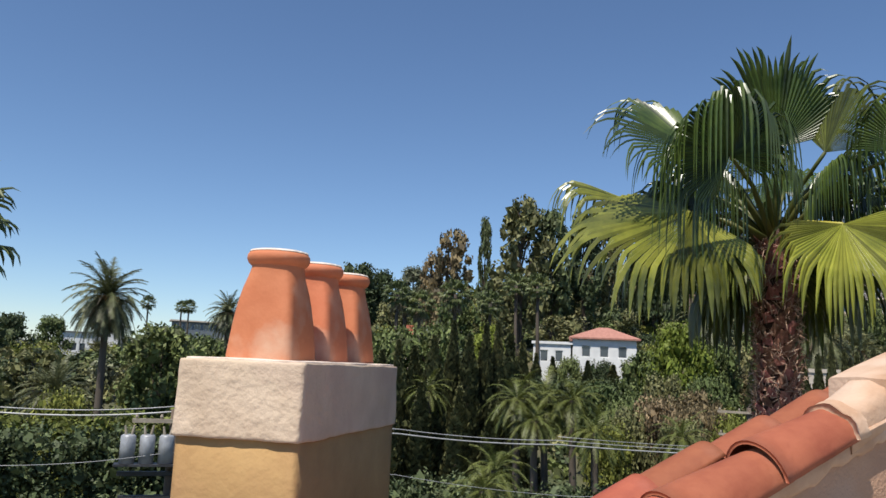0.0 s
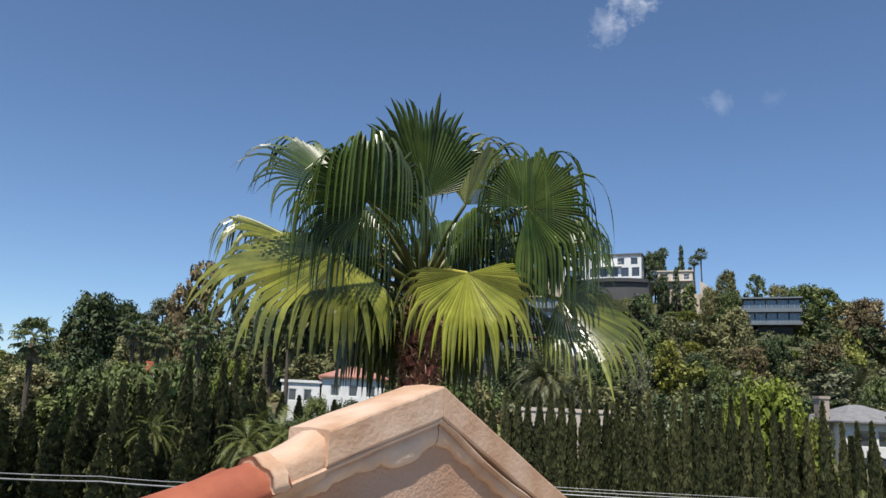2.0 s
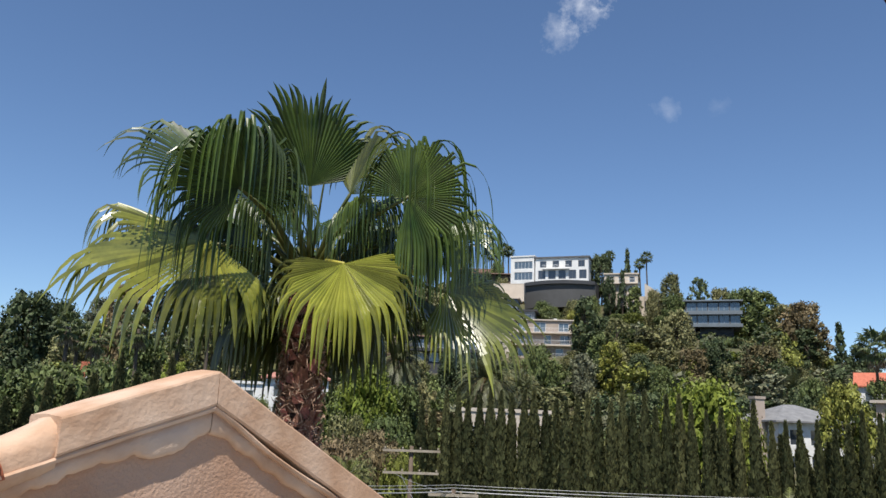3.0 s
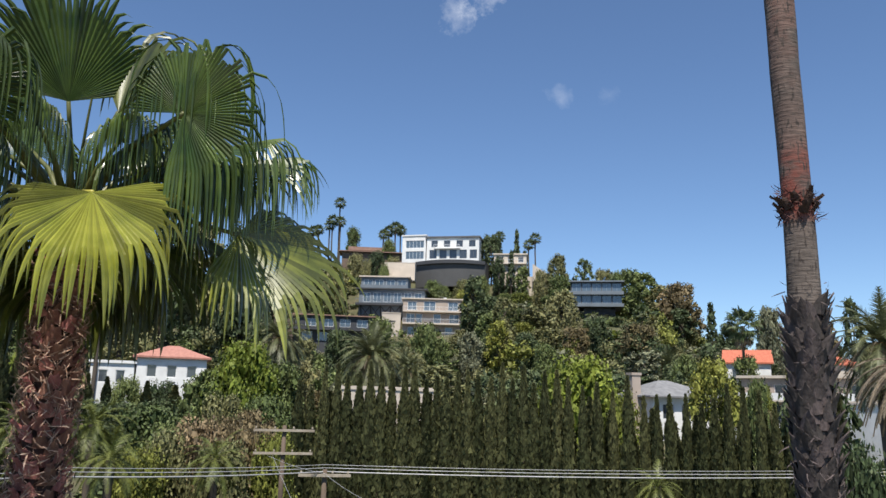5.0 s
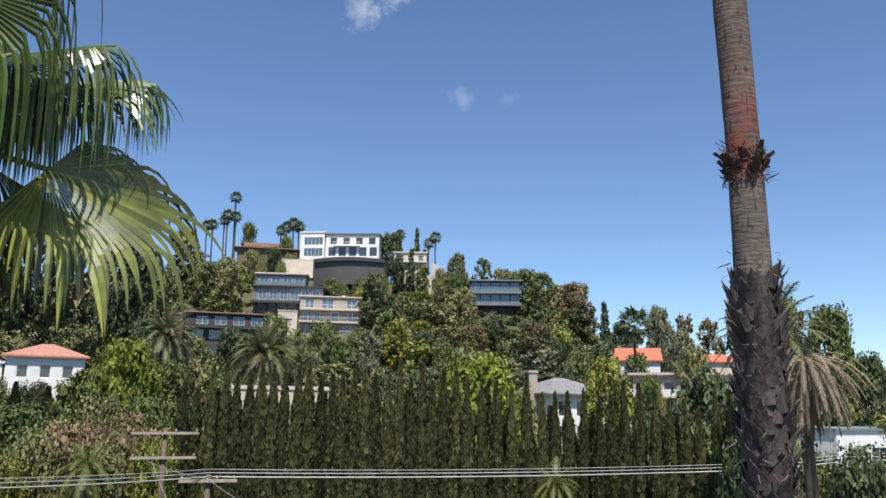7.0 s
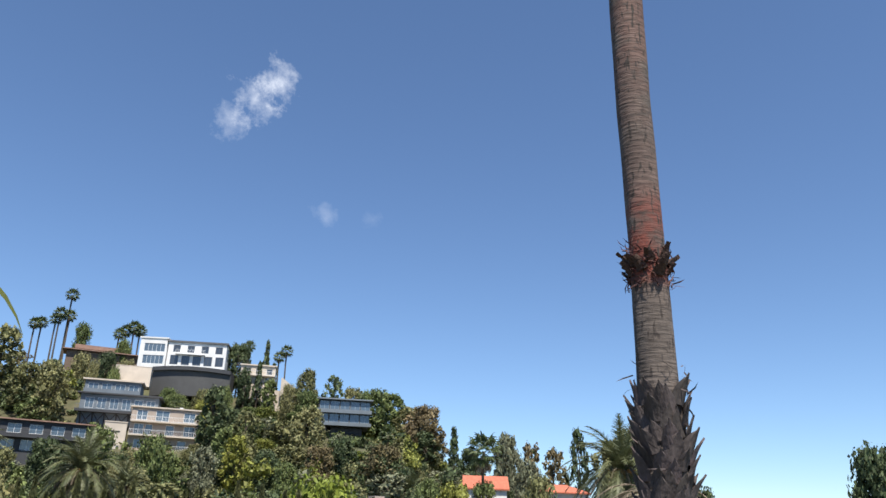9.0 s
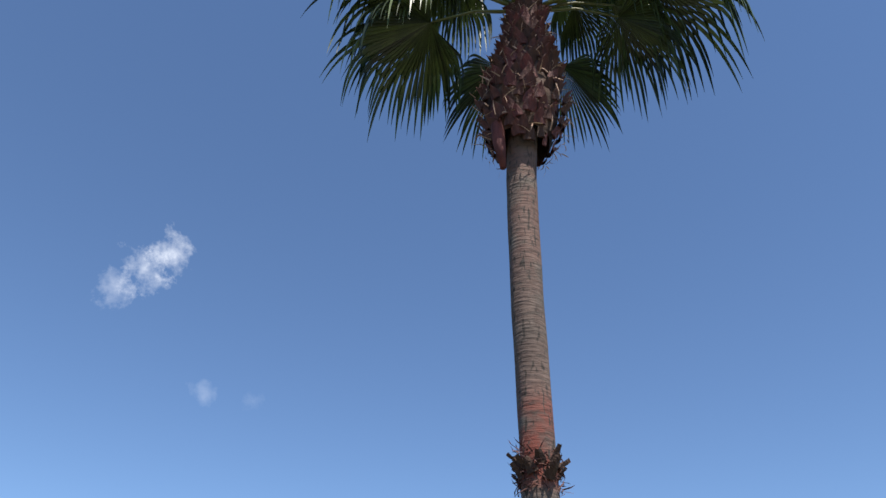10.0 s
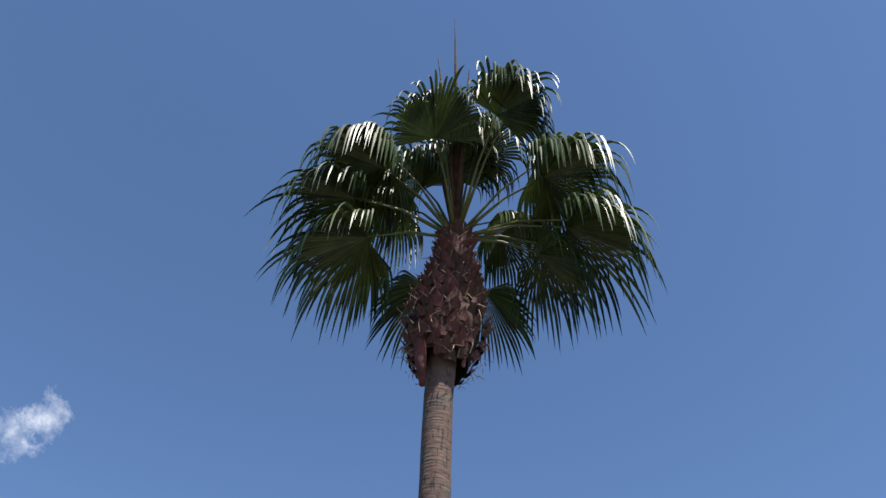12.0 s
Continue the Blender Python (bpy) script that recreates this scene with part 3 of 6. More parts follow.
def revolve(centre, prof, sides=28, wob=0.0):
    sh = Shape()
    v, f = [], []
    for r, z in prof:
        cx, cy = centre(z)
        for k in range(sides):
            a = 2 * math.pi * k / sides
            rr = r * (1 + wob * noise.noise(Vector((math.cos(a) * 2, math.sin(a) * 2, z * 1.7))))
            v.append((cx + rr * math.cos(a), cy + rr * math.sin(a), z))
    for i in range(len(prof) - 1):
        for k in range(sides):
            a, b = i * sides + k, i * sides + (k + 1) % sides
            f.append((a, b, b + sides, a + sides))
    f.append(tuple(range(len(v) - sides, len(v))))
    return sh.add(v, f)


# the near fan palm, close below eye level: hub and direction of each leaf
NEAR_AT = Vector((0.23, 7.58, 0))
# hub; direction and upper side as right, up and towards the terrace; radius, spread, split, droop, tent
NEAR_LEAVES = [
    ((0.30, 6.30, 8.93), (0.16, -0.88, 0.40), (0.06, 0.42, 0.90), 1.12, 108, 0.58, 0.95, 0.25),
    ((-0.82, 7.05, 9.14), (-0.80, -0.48, 0.34), (-0.25, 0.62, 0.74), 1.62, 98, 0.66, 0.75, 0.30),
    ((-1.10, 8.40, 9.53), (-0.96, 0.16, 0.10), (0.10, 0.92, 0.38), 1.30, 100, 0.52, 0.95, 0.45),
    ((-0.70, 6.35, 9.54), (-0.30, 0.72, 0.35), (0.10, 0.25, 0.95), 1.50, 142, 0.40, 1.50, 0.25),
    ((-0.78, 7.05, 9.80), (-0.80, 0.58, -0.20), (0.45, 0.60, 0.65), 1.30, 82, 0.60, 0.85, 0.30),
    ((-0.45, 7.55, 9.42), (-0.90, 0.10, 0.10), (0.20, 0.85, 0.45), 1.15, 96, 0.50, 1.05, 0.55),
    ((0.09, 7.15, 9.88), (-0.06, 0.97, 0.12), (0.05, 0.12, 0.98), 1.08, 80, 0.78, 0.60, 0.12),
    ((0.46, 6.90, 9.78), (0.50, 0.84, 0.0), (-0.55, 0.30, 0.78), 1.24, 64, 0.58, 0.85, 0.30),
    ((0.87, 6.20, 9.63), (0.72, 0.55, 0.20), (-0.12, 0.22, 0.96), 1.42, 140, 0.40, 1.50, 0.25),
    ((1.50, 7.35, 9.62), (0.92, 0.10, -0.15), (0.10, 0.92, 0.35), 1.20, 98, 0.54, 0.85, 0.55),
    ((1.50, 6.75, 8.84), (0.80, -0.50, -0.05), (0.30, 0.60, 0.70), 1.30, 92, 0.64, 0.70, 0.25),
    ((1.02, 7.25, 9.40), (0.70, 0.0, 0.20), (0.0, 0.95, 0.20), 1.15, 110, 0.44, 1.40, 0.60),
    ((-0.15, 8.35, 9.75), (-0.35, 0.55, -0.70), (0.10, 0.80, 0.40), 1.15, 110, 0.50, 1.00, 0.60),
    ((0.66, 8.30, 9.70), (0.40, 0.50, -0.70), (-0.10, 0.80, 0.40), 1.15, 110, 0.50, 1.00, 0.60),
    ((-0.55, 8.30, 9.00), (-0.55, -0.60, -0.50), (-0.30, 0.60, -0.50), 1.20, 90, 0.52, 0.90, 0.50),
    ((0.95, 8.20, 8.95), (0.50, -0.70, -0.50), (0.35, 0.60, -0.50), 1.25, 90, 0.52, 0.90, 0.50),
    ((1.30, 7.75, 9.05), (0.70, -0.55, -0.10), (0.25, 0.80, 0.10), 1.30, 90, 0.52, 0.80, 0.50),
    ((-0.10, 7.05, 9.60), (-0.20, 0.30, 0.70), (0.0, 0.90, 0.20), 0.95, 95, 0.40, 1.60, 0.60),
    ((0.50, 6.95, 9.55), (0.35, 0.25, 0.70), (-0.1, 0.90, 0.20), 0.95, 95, 0.40, 1.60, 0.60),
    ((-0.45, 7.35, 9.72), (-0.55, 0.20, 0.30), (0.10, 0.90, 0.30), 1.50, 120, 0.34, 1.50, 0.60),
    ((0.62, 7.35, 9.66), (0.60, 0.20, 0.25), (-0.10, 0.90, 0.30), 1.50, 120, 0.34, 1.50, 0.60),
    ((-0.30, 7.95, 9.55), (-0.50, 0.10, -0.30), (0.10, 0.90, 0.30), 1.45, 120, 0.36, 1.40, 0.60),
    ((0.85, 7.80, 9.62), (0.60, 0.10, -0.20), (-0.10, 0.90, 0.30), 1.45, 120, 0.36, 1.40, 0.60),
    ((1.25, 6.90, 9.60), (0.85, 0.05, 0.15), (-0.10, 0.90, 0.30), 1.45, 110, 0.38, 1.40, 0.60),
    ((0.20, 8.25, 9.45), (0.0, 0.0, -0.95), (0.0, 0.95, 0.0), 1.50, 120, 0.36, 1.40, 0.60),
]
N_RIGHT, N_UP, N_TO = Vector((0.975, -0.223, 0)), Vector((0, 0, 1)), Vector((-0.223, -0.975, 0))
near_z = ground_z(NEAR_AT.x, NEAR_AT.y)
near_palm = thing("fan_palm", Matrix.Translation((NEAR_AT.x, NEAR_AT.y, near_z)), "young fan palm with drooping glossy leaves and a shaggy red-brown trunk", "palm tree")


def near_radius(z):
    return float(np.interp(z, (0, 6.0, 7.2, 8.0, 8.6, 9.0, 9.3), (0.215, 0.19, 0.178, 0.165, 0.15, 0.13, 0.06)))


part("trunk", revolve(lambda z: (0, 0), [(near_radius(z + near_z) * 0.92, z) for z in np.linspace(-0.3, 9.2 - near_z, 60)], wob=0.15).mesh("trunk", M_CORE, True), near_palm, "red-brown trunk")
rb = random.Random(5)
boots(near_palm, boot_mesh("leaf_base", 0.15, 0.15, 0.050, M_BOOT_RUST), 5.7 - near_z, 8.95 - near_z, lambda z: near_radius(z + near_z), 17, 17, rb, 0.85, -3)
fibres(near_palm, 5.6 - near_z, 9.0 - near_z, lambda z: near_radius(z + near_z) * 1.20, 2600, rb, M_FIBRE, 0.12)
off = Vector((NEAR_AT.x, NEAR_AT.y, near_z))
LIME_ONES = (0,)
# leaves that take the sunlit or the shaded colour copy
SUNLIT_ONES = (1, 2, 10)
SHADED_ONES = (3, 4, 5, 6, 8, 9, 11, 12, 13, 14, 15, 17, 18, 19, 20, 21, 22, 23, 24)
for i, (at, way, side_up, size, spread, split, droop, tent) in enumerate(NEAR_LEAVES):
    hub = Vector(at) - off
    aim = N_RIGHT * way[0] + N_UP * way[1] + N_TO * way[2]
    face = N_RIGHT * side_up[0] + N_UP * side_up[1] + N_TO * side_up[2]
    v, f = fan_leaf(hub, aim, size, 40 + i, segs=int(spread * 0.54), spread=spread, droop=droop, split=split, nrm=face, tent=tent)
    leaf = part("leaf", mesh("leaf", v, f, M_FAN_LIME if i in LIME_ONES else M_FAN_SHADED if i in SHADED_ONES else M_FAN_SUNLIT if i in SUNLIT_ONES else M_FAN), near_palm, "yellow-green hanging fan leaf" if i in LIME_ONES else "glossy green fan leaf with split tips")
    foot = Vector((0, 0, 8.95 - near_z)) + (hub - Vector((0, 0, 8.95 - near_z))).normalized() * 0.10
    part("stalk", stalk(foot, hub, 0.040).mesh("stalk", M_STALK_Y if i in LIME_ONES else M_STALK, True), leaf)
spear = Shape().tube([(0, 0, 9.0 - near_z), (0.03, -0.20, 9.8 - near_z), (0.08, -0.38, 10.62 - near_z)], [0.02, 0.012, 0.003], 6)
part("spear_leaf", spear.mesh("spear_leaf", M_STALK, True), near_palm, "unopened spear leaf")
# dead leaves and strips that hang under the crown
rd = random.Random(9)
for k in range(9):
    a = k * 0.7 + rd.uniform(-0.2, 0.2)
    if math.cos(a) < -0.15:
        continue
    hub = Vector((0.55 * math.sin(a), 0.55 * math.cos(a), 8.75 + 0.10 * (k % 3) - near_z))
    v, f = fan_leaf(hub, (0.35 * math.sin(a), 0.35 * math.cos(a), -1), 1.15, 90 + k, segs=30, spread=95, droop=1.2)
    leaf = part("leaf", mesh("leaf", v, f, M_FAN), near_palm, "older dark leaf hanging by the trunk")
    part("stalk", stalk((0, 0, 8.7 - near_z), hub, 0.018).mesh("stalk", M_STALK, True), leaf)

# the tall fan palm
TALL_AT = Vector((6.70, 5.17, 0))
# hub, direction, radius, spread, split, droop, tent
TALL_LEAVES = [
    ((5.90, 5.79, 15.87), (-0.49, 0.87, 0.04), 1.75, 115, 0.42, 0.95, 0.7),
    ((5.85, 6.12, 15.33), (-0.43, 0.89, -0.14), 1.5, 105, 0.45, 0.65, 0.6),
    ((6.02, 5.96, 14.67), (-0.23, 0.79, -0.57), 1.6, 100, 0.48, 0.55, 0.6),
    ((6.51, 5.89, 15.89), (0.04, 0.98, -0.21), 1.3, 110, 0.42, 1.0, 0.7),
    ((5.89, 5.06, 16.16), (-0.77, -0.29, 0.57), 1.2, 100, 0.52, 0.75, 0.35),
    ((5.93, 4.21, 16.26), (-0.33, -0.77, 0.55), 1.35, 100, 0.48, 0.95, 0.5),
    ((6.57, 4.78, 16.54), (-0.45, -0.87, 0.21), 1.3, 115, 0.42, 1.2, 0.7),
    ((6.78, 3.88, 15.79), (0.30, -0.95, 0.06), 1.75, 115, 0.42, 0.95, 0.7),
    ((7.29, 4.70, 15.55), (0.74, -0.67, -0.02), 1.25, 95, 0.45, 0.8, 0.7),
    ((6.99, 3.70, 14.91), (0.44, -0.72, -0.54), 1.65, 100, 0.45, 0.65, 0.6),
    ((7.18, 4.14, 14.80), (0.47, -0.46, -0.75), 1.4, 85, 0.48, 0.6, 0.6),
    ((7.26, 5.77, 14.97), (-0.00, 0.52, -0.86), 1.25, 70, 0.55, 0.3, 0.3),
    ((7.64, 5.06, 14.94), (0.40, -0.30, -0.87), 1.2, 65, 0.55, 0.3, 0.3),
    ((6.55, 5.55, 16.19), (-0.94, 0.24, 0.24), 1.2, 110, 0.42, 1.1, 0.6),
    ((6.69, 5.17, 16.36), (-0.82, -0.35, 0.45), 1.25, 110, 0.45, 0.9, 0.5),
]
tall_z = ground_z(TALL_AT.x, TALL_AT.y)
tall_palm = thing("fan_palm", Matrix.Translation((TALL_AT.x, TALL_AT.y, tall_z)), "tall fan palm, bare ringed trunk above a shaggy base", "palm tree")


def tall_centre(z):
    z = z + tall_z
    return (float(np.interp(z, (4, 8, 9.6, 11.0, 12.5, 15), (0.0, 0.0, 0.03, 0.02, 0.0, 0.03))), float(np.interp(z, (4, 8, 9.6, 11.0, 12.5, 15), (-0.10, -0.04, 0.0, 0.04, 0.05, -0.08))))


M_RINGED = surface("ringed_palm_trunk", (0.080, 0.064, 0.054), (0.150, 0.120, 0.100), 2.6, 0.9, 0.0, stretch=(2.6, 2.6, 1.1))
rn, rl = M_RINGED.node_tree.nodes, M_RINGED.node_tree.links
rbs = rn["Principled BSDF"]
rtc = rn.new("ShaderNodeTexCoord")
rbase = rbs.inputs["Base Color"].links[0].from_socket


def stretched_noise(scale, stretch, lo, hi):
    mp = rn.new("ShaderNodeMapping")
    mp.inputs["Scale"].default_value = stretch
    rl.new(rtc.outputs["Object"], mp.inputs[0])
    no = rn.new("ShaderNodeTexNoise")
    no.inputs["Scale"].default_value, no.inputs["Detail"].default_value = scale, 5
    rl.new(mp.outputs[0], no.inputs["Vector"])
    mr = rn.new("ShaderNodeMapRange")
    mr.inputs["From Min"].default_value, mr.inputs["From Max"].default_value = lo, hi
    rl.new(no.outputs["Fac"], mr.inputs[0])
    return mr.outputs[0]


def tint(base, fac, colour):
    mx = rn.new("ShaderNodeMix")
    mx.data_type = "RGBA"
    rl.new(fac, mx.inputs["Factor"])
    rl.new(base, mx.inputs["A"])
    mx.inputs["B"].default_value = (*colour, 1)
    return mx.outputs["Result"]


# torn reddish bark in a belt above the ring, upright cracks, fine rings
rsep = rn.new("ShaderNodeSeparateXYZ")
rl.new(rtc.outputs["Object"], rsep.inputs[0])
belt = rn.new("ShaderNodeFloatCurve")
for k, (px, py) in enumerate(((0.0, 0.0), (0.30, 0.05), (0.36, 0.95), (0.52, 0.75), (0.62, 0.15), (1.0, 0.30))):
    c = belt.mapping.curves[0].points
    if k in (0, 5):
        c[0 if k == 0 else -1].location = (px, py)
    else:
        c.new(px, py)
belt.mapping.update()
bz = rn.new("ShaderNodeMapRange")
bz.inputs["From Min"].default_value, bz.inputs["From Max"].default_value = 8.3 - tall_z, 11.6 - tall_z
rl.new(rsep.outputs["Z"], bz.inputs[0])
rl.new(bz.outputs[0], belt.inputs["Value"])
red = rn.new("ShaderNodeMath")
red.operation = "MULTIPLY"
rl.new(stretched_noise(2.2, (1, 1, 1.6), 0.36, 0.52), red.inputs[0])
rl.new(belt.outputs[0], red.inputs[1])
col = tint(rbase, red.outputs[0], (0.17, 0.042, 0.028))
col = tint(col, stretched_noise(6.0, (1.6, 1.6, 4.0), 0.52, 0.72), (0.062, 0.048, 0.040))
col = tint(col, stretched_noise(6.0, (4.5, 4.5, 1.3), 0.57, 0.64), (0.040, 0.030, 0.025))
rl.new(col, rbs.inputs["Base Color"])
rbump = rn.new("ShaderNodeBump")
rbump.inputs["Strength"].default_value, rbump.inputs["Distance"].default_value = 0.5, 0.012
rl.new(stretched_noise(6.0, (1.0, 1.0, 6.0), 0.3, 0.7), rbump.inputs["Height"])
rl.new(rbump.outputs[0], rbs.inputs["Normal"])
prof = []
z = 5.0
rr = random.Random(31)
while z < 13.4:
    base = float(np.interp(z, (5, 8.2, 8.8, 10, 12, 13.4), (0.170, 0.165, 0.150, 0.142, 0.150, 0.160)))
    h = rr.uniform(0.035, 0.075)
    bump_r = rr.uniform(0.0004, 0.0016)
    prof.append((base + bump_r, z - tall_z))
    z += h
prof = [(0.27, -0.3), (0.23, 4.8 - tall_z)] + prof
part("trunk", revolve(tall_centre, prof, 28, 0.05).mesh("trunk", M_RINGED, True), tall_palm, "bare grey-brown trunk with rings, cracks and reddish bands")
rb = random.Random(15)


def skirt_r(z):
    return float(np.interp(z + tall_z, (0, 7.6, 8.3, 8.75), (0.22, 0.182, 0.176, 0.155)))


boots(tall_palm, scale_mesh("leaf_base", 0.20, 0.27, 0.050, M_BOOT_GREY), 5.2 - tall_z, 8.46 - tall_z, skirt_r, 17, 17, rb, 0.80, 2, tall_centre)
fibres(tall_palm, 5.0 - tall_z, 8.8 - tall_z, lambda z: skirt_r(z) * 1.15, 260, rb, M_BOOT_GREY, 0.12, tall_centre)
# torn ring half-way up
boots(tall_palm, boot_mesh("leaf_base", 0.12, 0.16, 0.05, M_CORE), 9.42 - tall_z, 9.58 - tall_z, lambda z: 0.155, 2, 9, rb, 0.78, -18, tall_centre)
fibres(tall_palm, 9.35 - tall_z, 9.72 - tall_z, lambda z: 0.155, 220, rb, M_BOOT_RED, 0.09, tall_centre)


def bulb_r(z):
    return float(np.interp(z + tall_z, (12.75, 13.0, 13.4, 13.8, 14.3, 15.1), (0.21, 0.38, 0.46, 0.39, 0.27, 0.16)))


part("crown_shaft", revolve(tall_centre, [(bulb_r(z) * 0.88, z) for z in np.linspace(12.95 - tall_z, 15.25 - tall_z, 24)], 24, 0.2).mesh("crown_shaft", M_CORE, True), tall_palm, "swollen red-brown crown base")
boots(tall_palm, scale_mesh("leaf_base", 0.27, 0.30, 0.06, M_BOOT_RED), 12.8 - tall_z, 15.0 - tall_z, bulb_r, 19, 15, rb, 0.56, -8, tall_centre)
fibres(tall_palm, 12.8 - tall_z, 15.1 - tall_z, lambda z: bulb_r(z) * 1.1, 420, rb, M_FIBRE, 0.13, tall_centre)
flap = Shape().tube([(-0.27, 0.13, 13.55 - tall_z), (-0.31, 0.15, 13.2 - tall_z), (-0.28, 0.14, 12.8 - tall_z), (-0.24, 0.12, 12.5 - tall_z)], [0.05, 0.075, 0.065, 0.03], 10)
part("hanging_base", flap.mesh("hanging_base", M_BOOT_RED, True), tall_palm, "peeling leaf base that hangs down")
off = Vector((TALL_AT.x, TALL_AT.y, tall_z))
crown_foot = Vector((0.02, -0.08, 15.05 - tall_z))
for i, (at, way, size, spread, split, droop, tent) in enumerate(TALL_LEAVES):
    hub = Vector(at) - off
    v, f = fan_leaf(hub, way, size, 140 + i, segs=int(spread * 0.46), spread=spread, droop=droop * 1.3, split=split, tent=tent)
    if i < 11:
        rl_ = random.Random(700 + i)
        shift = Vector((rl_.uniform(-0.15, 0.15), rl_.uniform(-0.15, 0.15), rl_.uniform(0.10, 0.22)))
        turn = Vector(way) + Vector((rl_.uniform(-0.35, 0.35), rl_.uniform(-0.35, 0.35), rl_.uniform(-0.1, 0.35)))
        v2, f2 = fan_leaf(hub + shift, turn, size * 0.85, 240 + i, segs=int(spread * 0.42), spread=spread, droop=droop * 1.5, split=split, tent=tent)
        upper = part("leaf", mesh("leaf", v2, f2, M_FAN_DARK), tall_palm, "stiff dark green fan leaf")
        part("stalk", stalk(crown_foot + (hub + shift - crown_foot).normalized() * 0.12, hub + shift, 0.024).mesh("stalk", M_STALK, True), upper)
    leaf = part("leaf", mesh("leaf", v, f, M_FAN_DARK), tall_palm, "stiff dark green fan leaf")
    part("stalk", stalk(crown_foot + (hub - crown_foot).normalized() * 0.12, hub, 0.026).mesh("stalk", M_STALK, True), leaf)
for dx, dy, h in ((-0.60, -0.22, 3.15), (-0.55, -0.10, 2.35), (-0.46, -0.26, 2.1), (-0.35, 0.10, 1.9)):
    sp = Shape().tube([crown_foot, crown_foot + Vector((dx, dy, h * 0.6)), crown_foot + Vector((dx * 2.4, dy * 2.4, h))], [0.045, 0.035, 0.006], 6)
    part("spear_leaf", sp.mesh("spear_leaf", M_CORE, True), tall_palm, "dark unopened spear leaf")


# ---- trees ----
def leaf_cloud(clumps, per, size, rnd, up=0.0, squash=1.0):
    """Many small leaves gathered in clumps: (centre, radius) each."""
    g = np.random.default_rng(rnd)
    vs = []
    for (cx, cy, cz), r in clumps:
        k = max(6, int(per * (r**2)))
        d = g.normal(size=(k, 3))
        d /= np.linalg.norm(d, axis=1)[:, None]
        p = np.array([cx, cy, cz]) + d * (r * g.uniform(0.45, 1.0, (k, 1)) ** 0.6) * np.array([1, 1, squash])
        nrm = d * 0.9 + g.normal(size=(k, 3)) * 0.5
        nrm /= np.linalg.norm(nrm, axis=1)[:, None]
        t = np.cross(nrm, g.normal(size=(k, 3)) + np.array([0, 0, up * 4]))
        t /= np.linalg.norm(t, axis=1)[:, None] + 1e-9
        b = np.cross(nrm, t)
        s = size * g.uniform(0.6, 1.4, (k, 1))
        # every sixth leaf is enlarged and pulled inwards, added to block light inside the clump
        inner_blockers = np.arange(k) % 6 == 0
        p[inner_blockers] = np.array([cx, cy, cz]) + (p[inner_blockers] - np.array([cx, cy, cz])) * 0.55
        s[inner_blockers] *= 2.6
        vs.append(np.stack([p - t * s * 0.5, p - b * s * (0.8 + up), p + t * s * 0.5, p + b * s * (0.8 + up)], 1).reshape(-1, 3))
    v = np.concatenate(vs)
    return v, np.arange(len(v)).reshape(-1, 4)


def fast_mesh(name, v, f, mat):
    me = bpy.data.meshes.new(name)
    me.vertices.add(len(v))
    me.vertices.foreach_set("co", np.asarray(v, dtype=np.float32).ravel())
    me.loops.add(f.size)
    me.loops.foreach_set("vertex_index", f.astype(np.int32).ravel())
    me.polygons.add(len(f))
    me.polygons.foreach_set("loop_start", np.arange(0, f.size, 4, dtype=np.int32))
    me.polygons.foreach_set("loop_total", np.full(len(f), 4, dtype=np.int32))
    me.materials.append(mat)
    me.update(calc_edges=True)
    return me


def tree_meshes(form, tone, seed):
    """Trunk with limbs, and a crown of leaf clumps, for a tree one unit high."""
    r = random.Random(seed)
    sh, clumps = Shape(), []
    if form == "round":
        lo, wide, count = 0.18, 0.40, 46
    elif form == "tall":
        lo, wide, count = 0.22, 0.25, 50
    elif form == "pine":
        lo, wide, count = 0.10, 0.20, 46
    elif form == "sparse":
        lo, wide, count = 0.30, 0.30, 30
    else:
        lo, wide, count = 0.0, 0.62, 40
    sh.tube([(0, 0, -0.06), (0.01, 0, lo), (-0.01, 0.01, 0.55), (0.0, 0.0, 0.82)], [0.030, 0.022, 0.013, 0.004], 7)
    for k in range(count):
        t = (k + 0.5) / count
        z = lo + (0.98 - lo) * t
        if form == "pine":
            w = wide * (1.05 - t) ** 0.8
        elif form == "bush":
            w = wide * math.sqrt(max(0.05, 1 - (t * 0.95) ** 2))
        else:
            w = wide * math.sqrt(max(0.04, 1 - ((t - 0.45) / 0.58) ** 2))
        a = k * 2.399 + r.uniform(-0.5, 0.5)
        d = w * (r.uniform(0.35, 0.95) if form != "pine" else r.uniform(0.5, 1.0))
        rad = wide * (0.34 if form in ("round", "bush") else 0.30 if form == "tall" else 0.26) * r.uniform(0.6, 1.25)
        c = (d * math.cos(a), d * math.sin(a), min(z, 0.99 - rad * 0.7))
        clumps.append((c, rad))
        if k % 4 == 0 and form != "bush":
            sh.tube([(0, 0, max(0.05, c[2] - 0.22)), (c[0] * 0.5, c[1] * 0.5, c[2] - 0.08), c], [0.010, 0.007, 0.003], 5)
    per, size = {"round": (5600, 0.025), "tall": (8000, 0.023), "pine": (9000, 0.022), "sparse": (5600, 0.026), "bush": (4600, 0.026)}[form]
    v, f = leaf_cloud(clumps, per, size, seed, 0.2 if form == "pine" else 0.0)
    return sh.mesh("trunk", M_BARK), fast_mesh("crown", v, f, M_LEAF[tone])


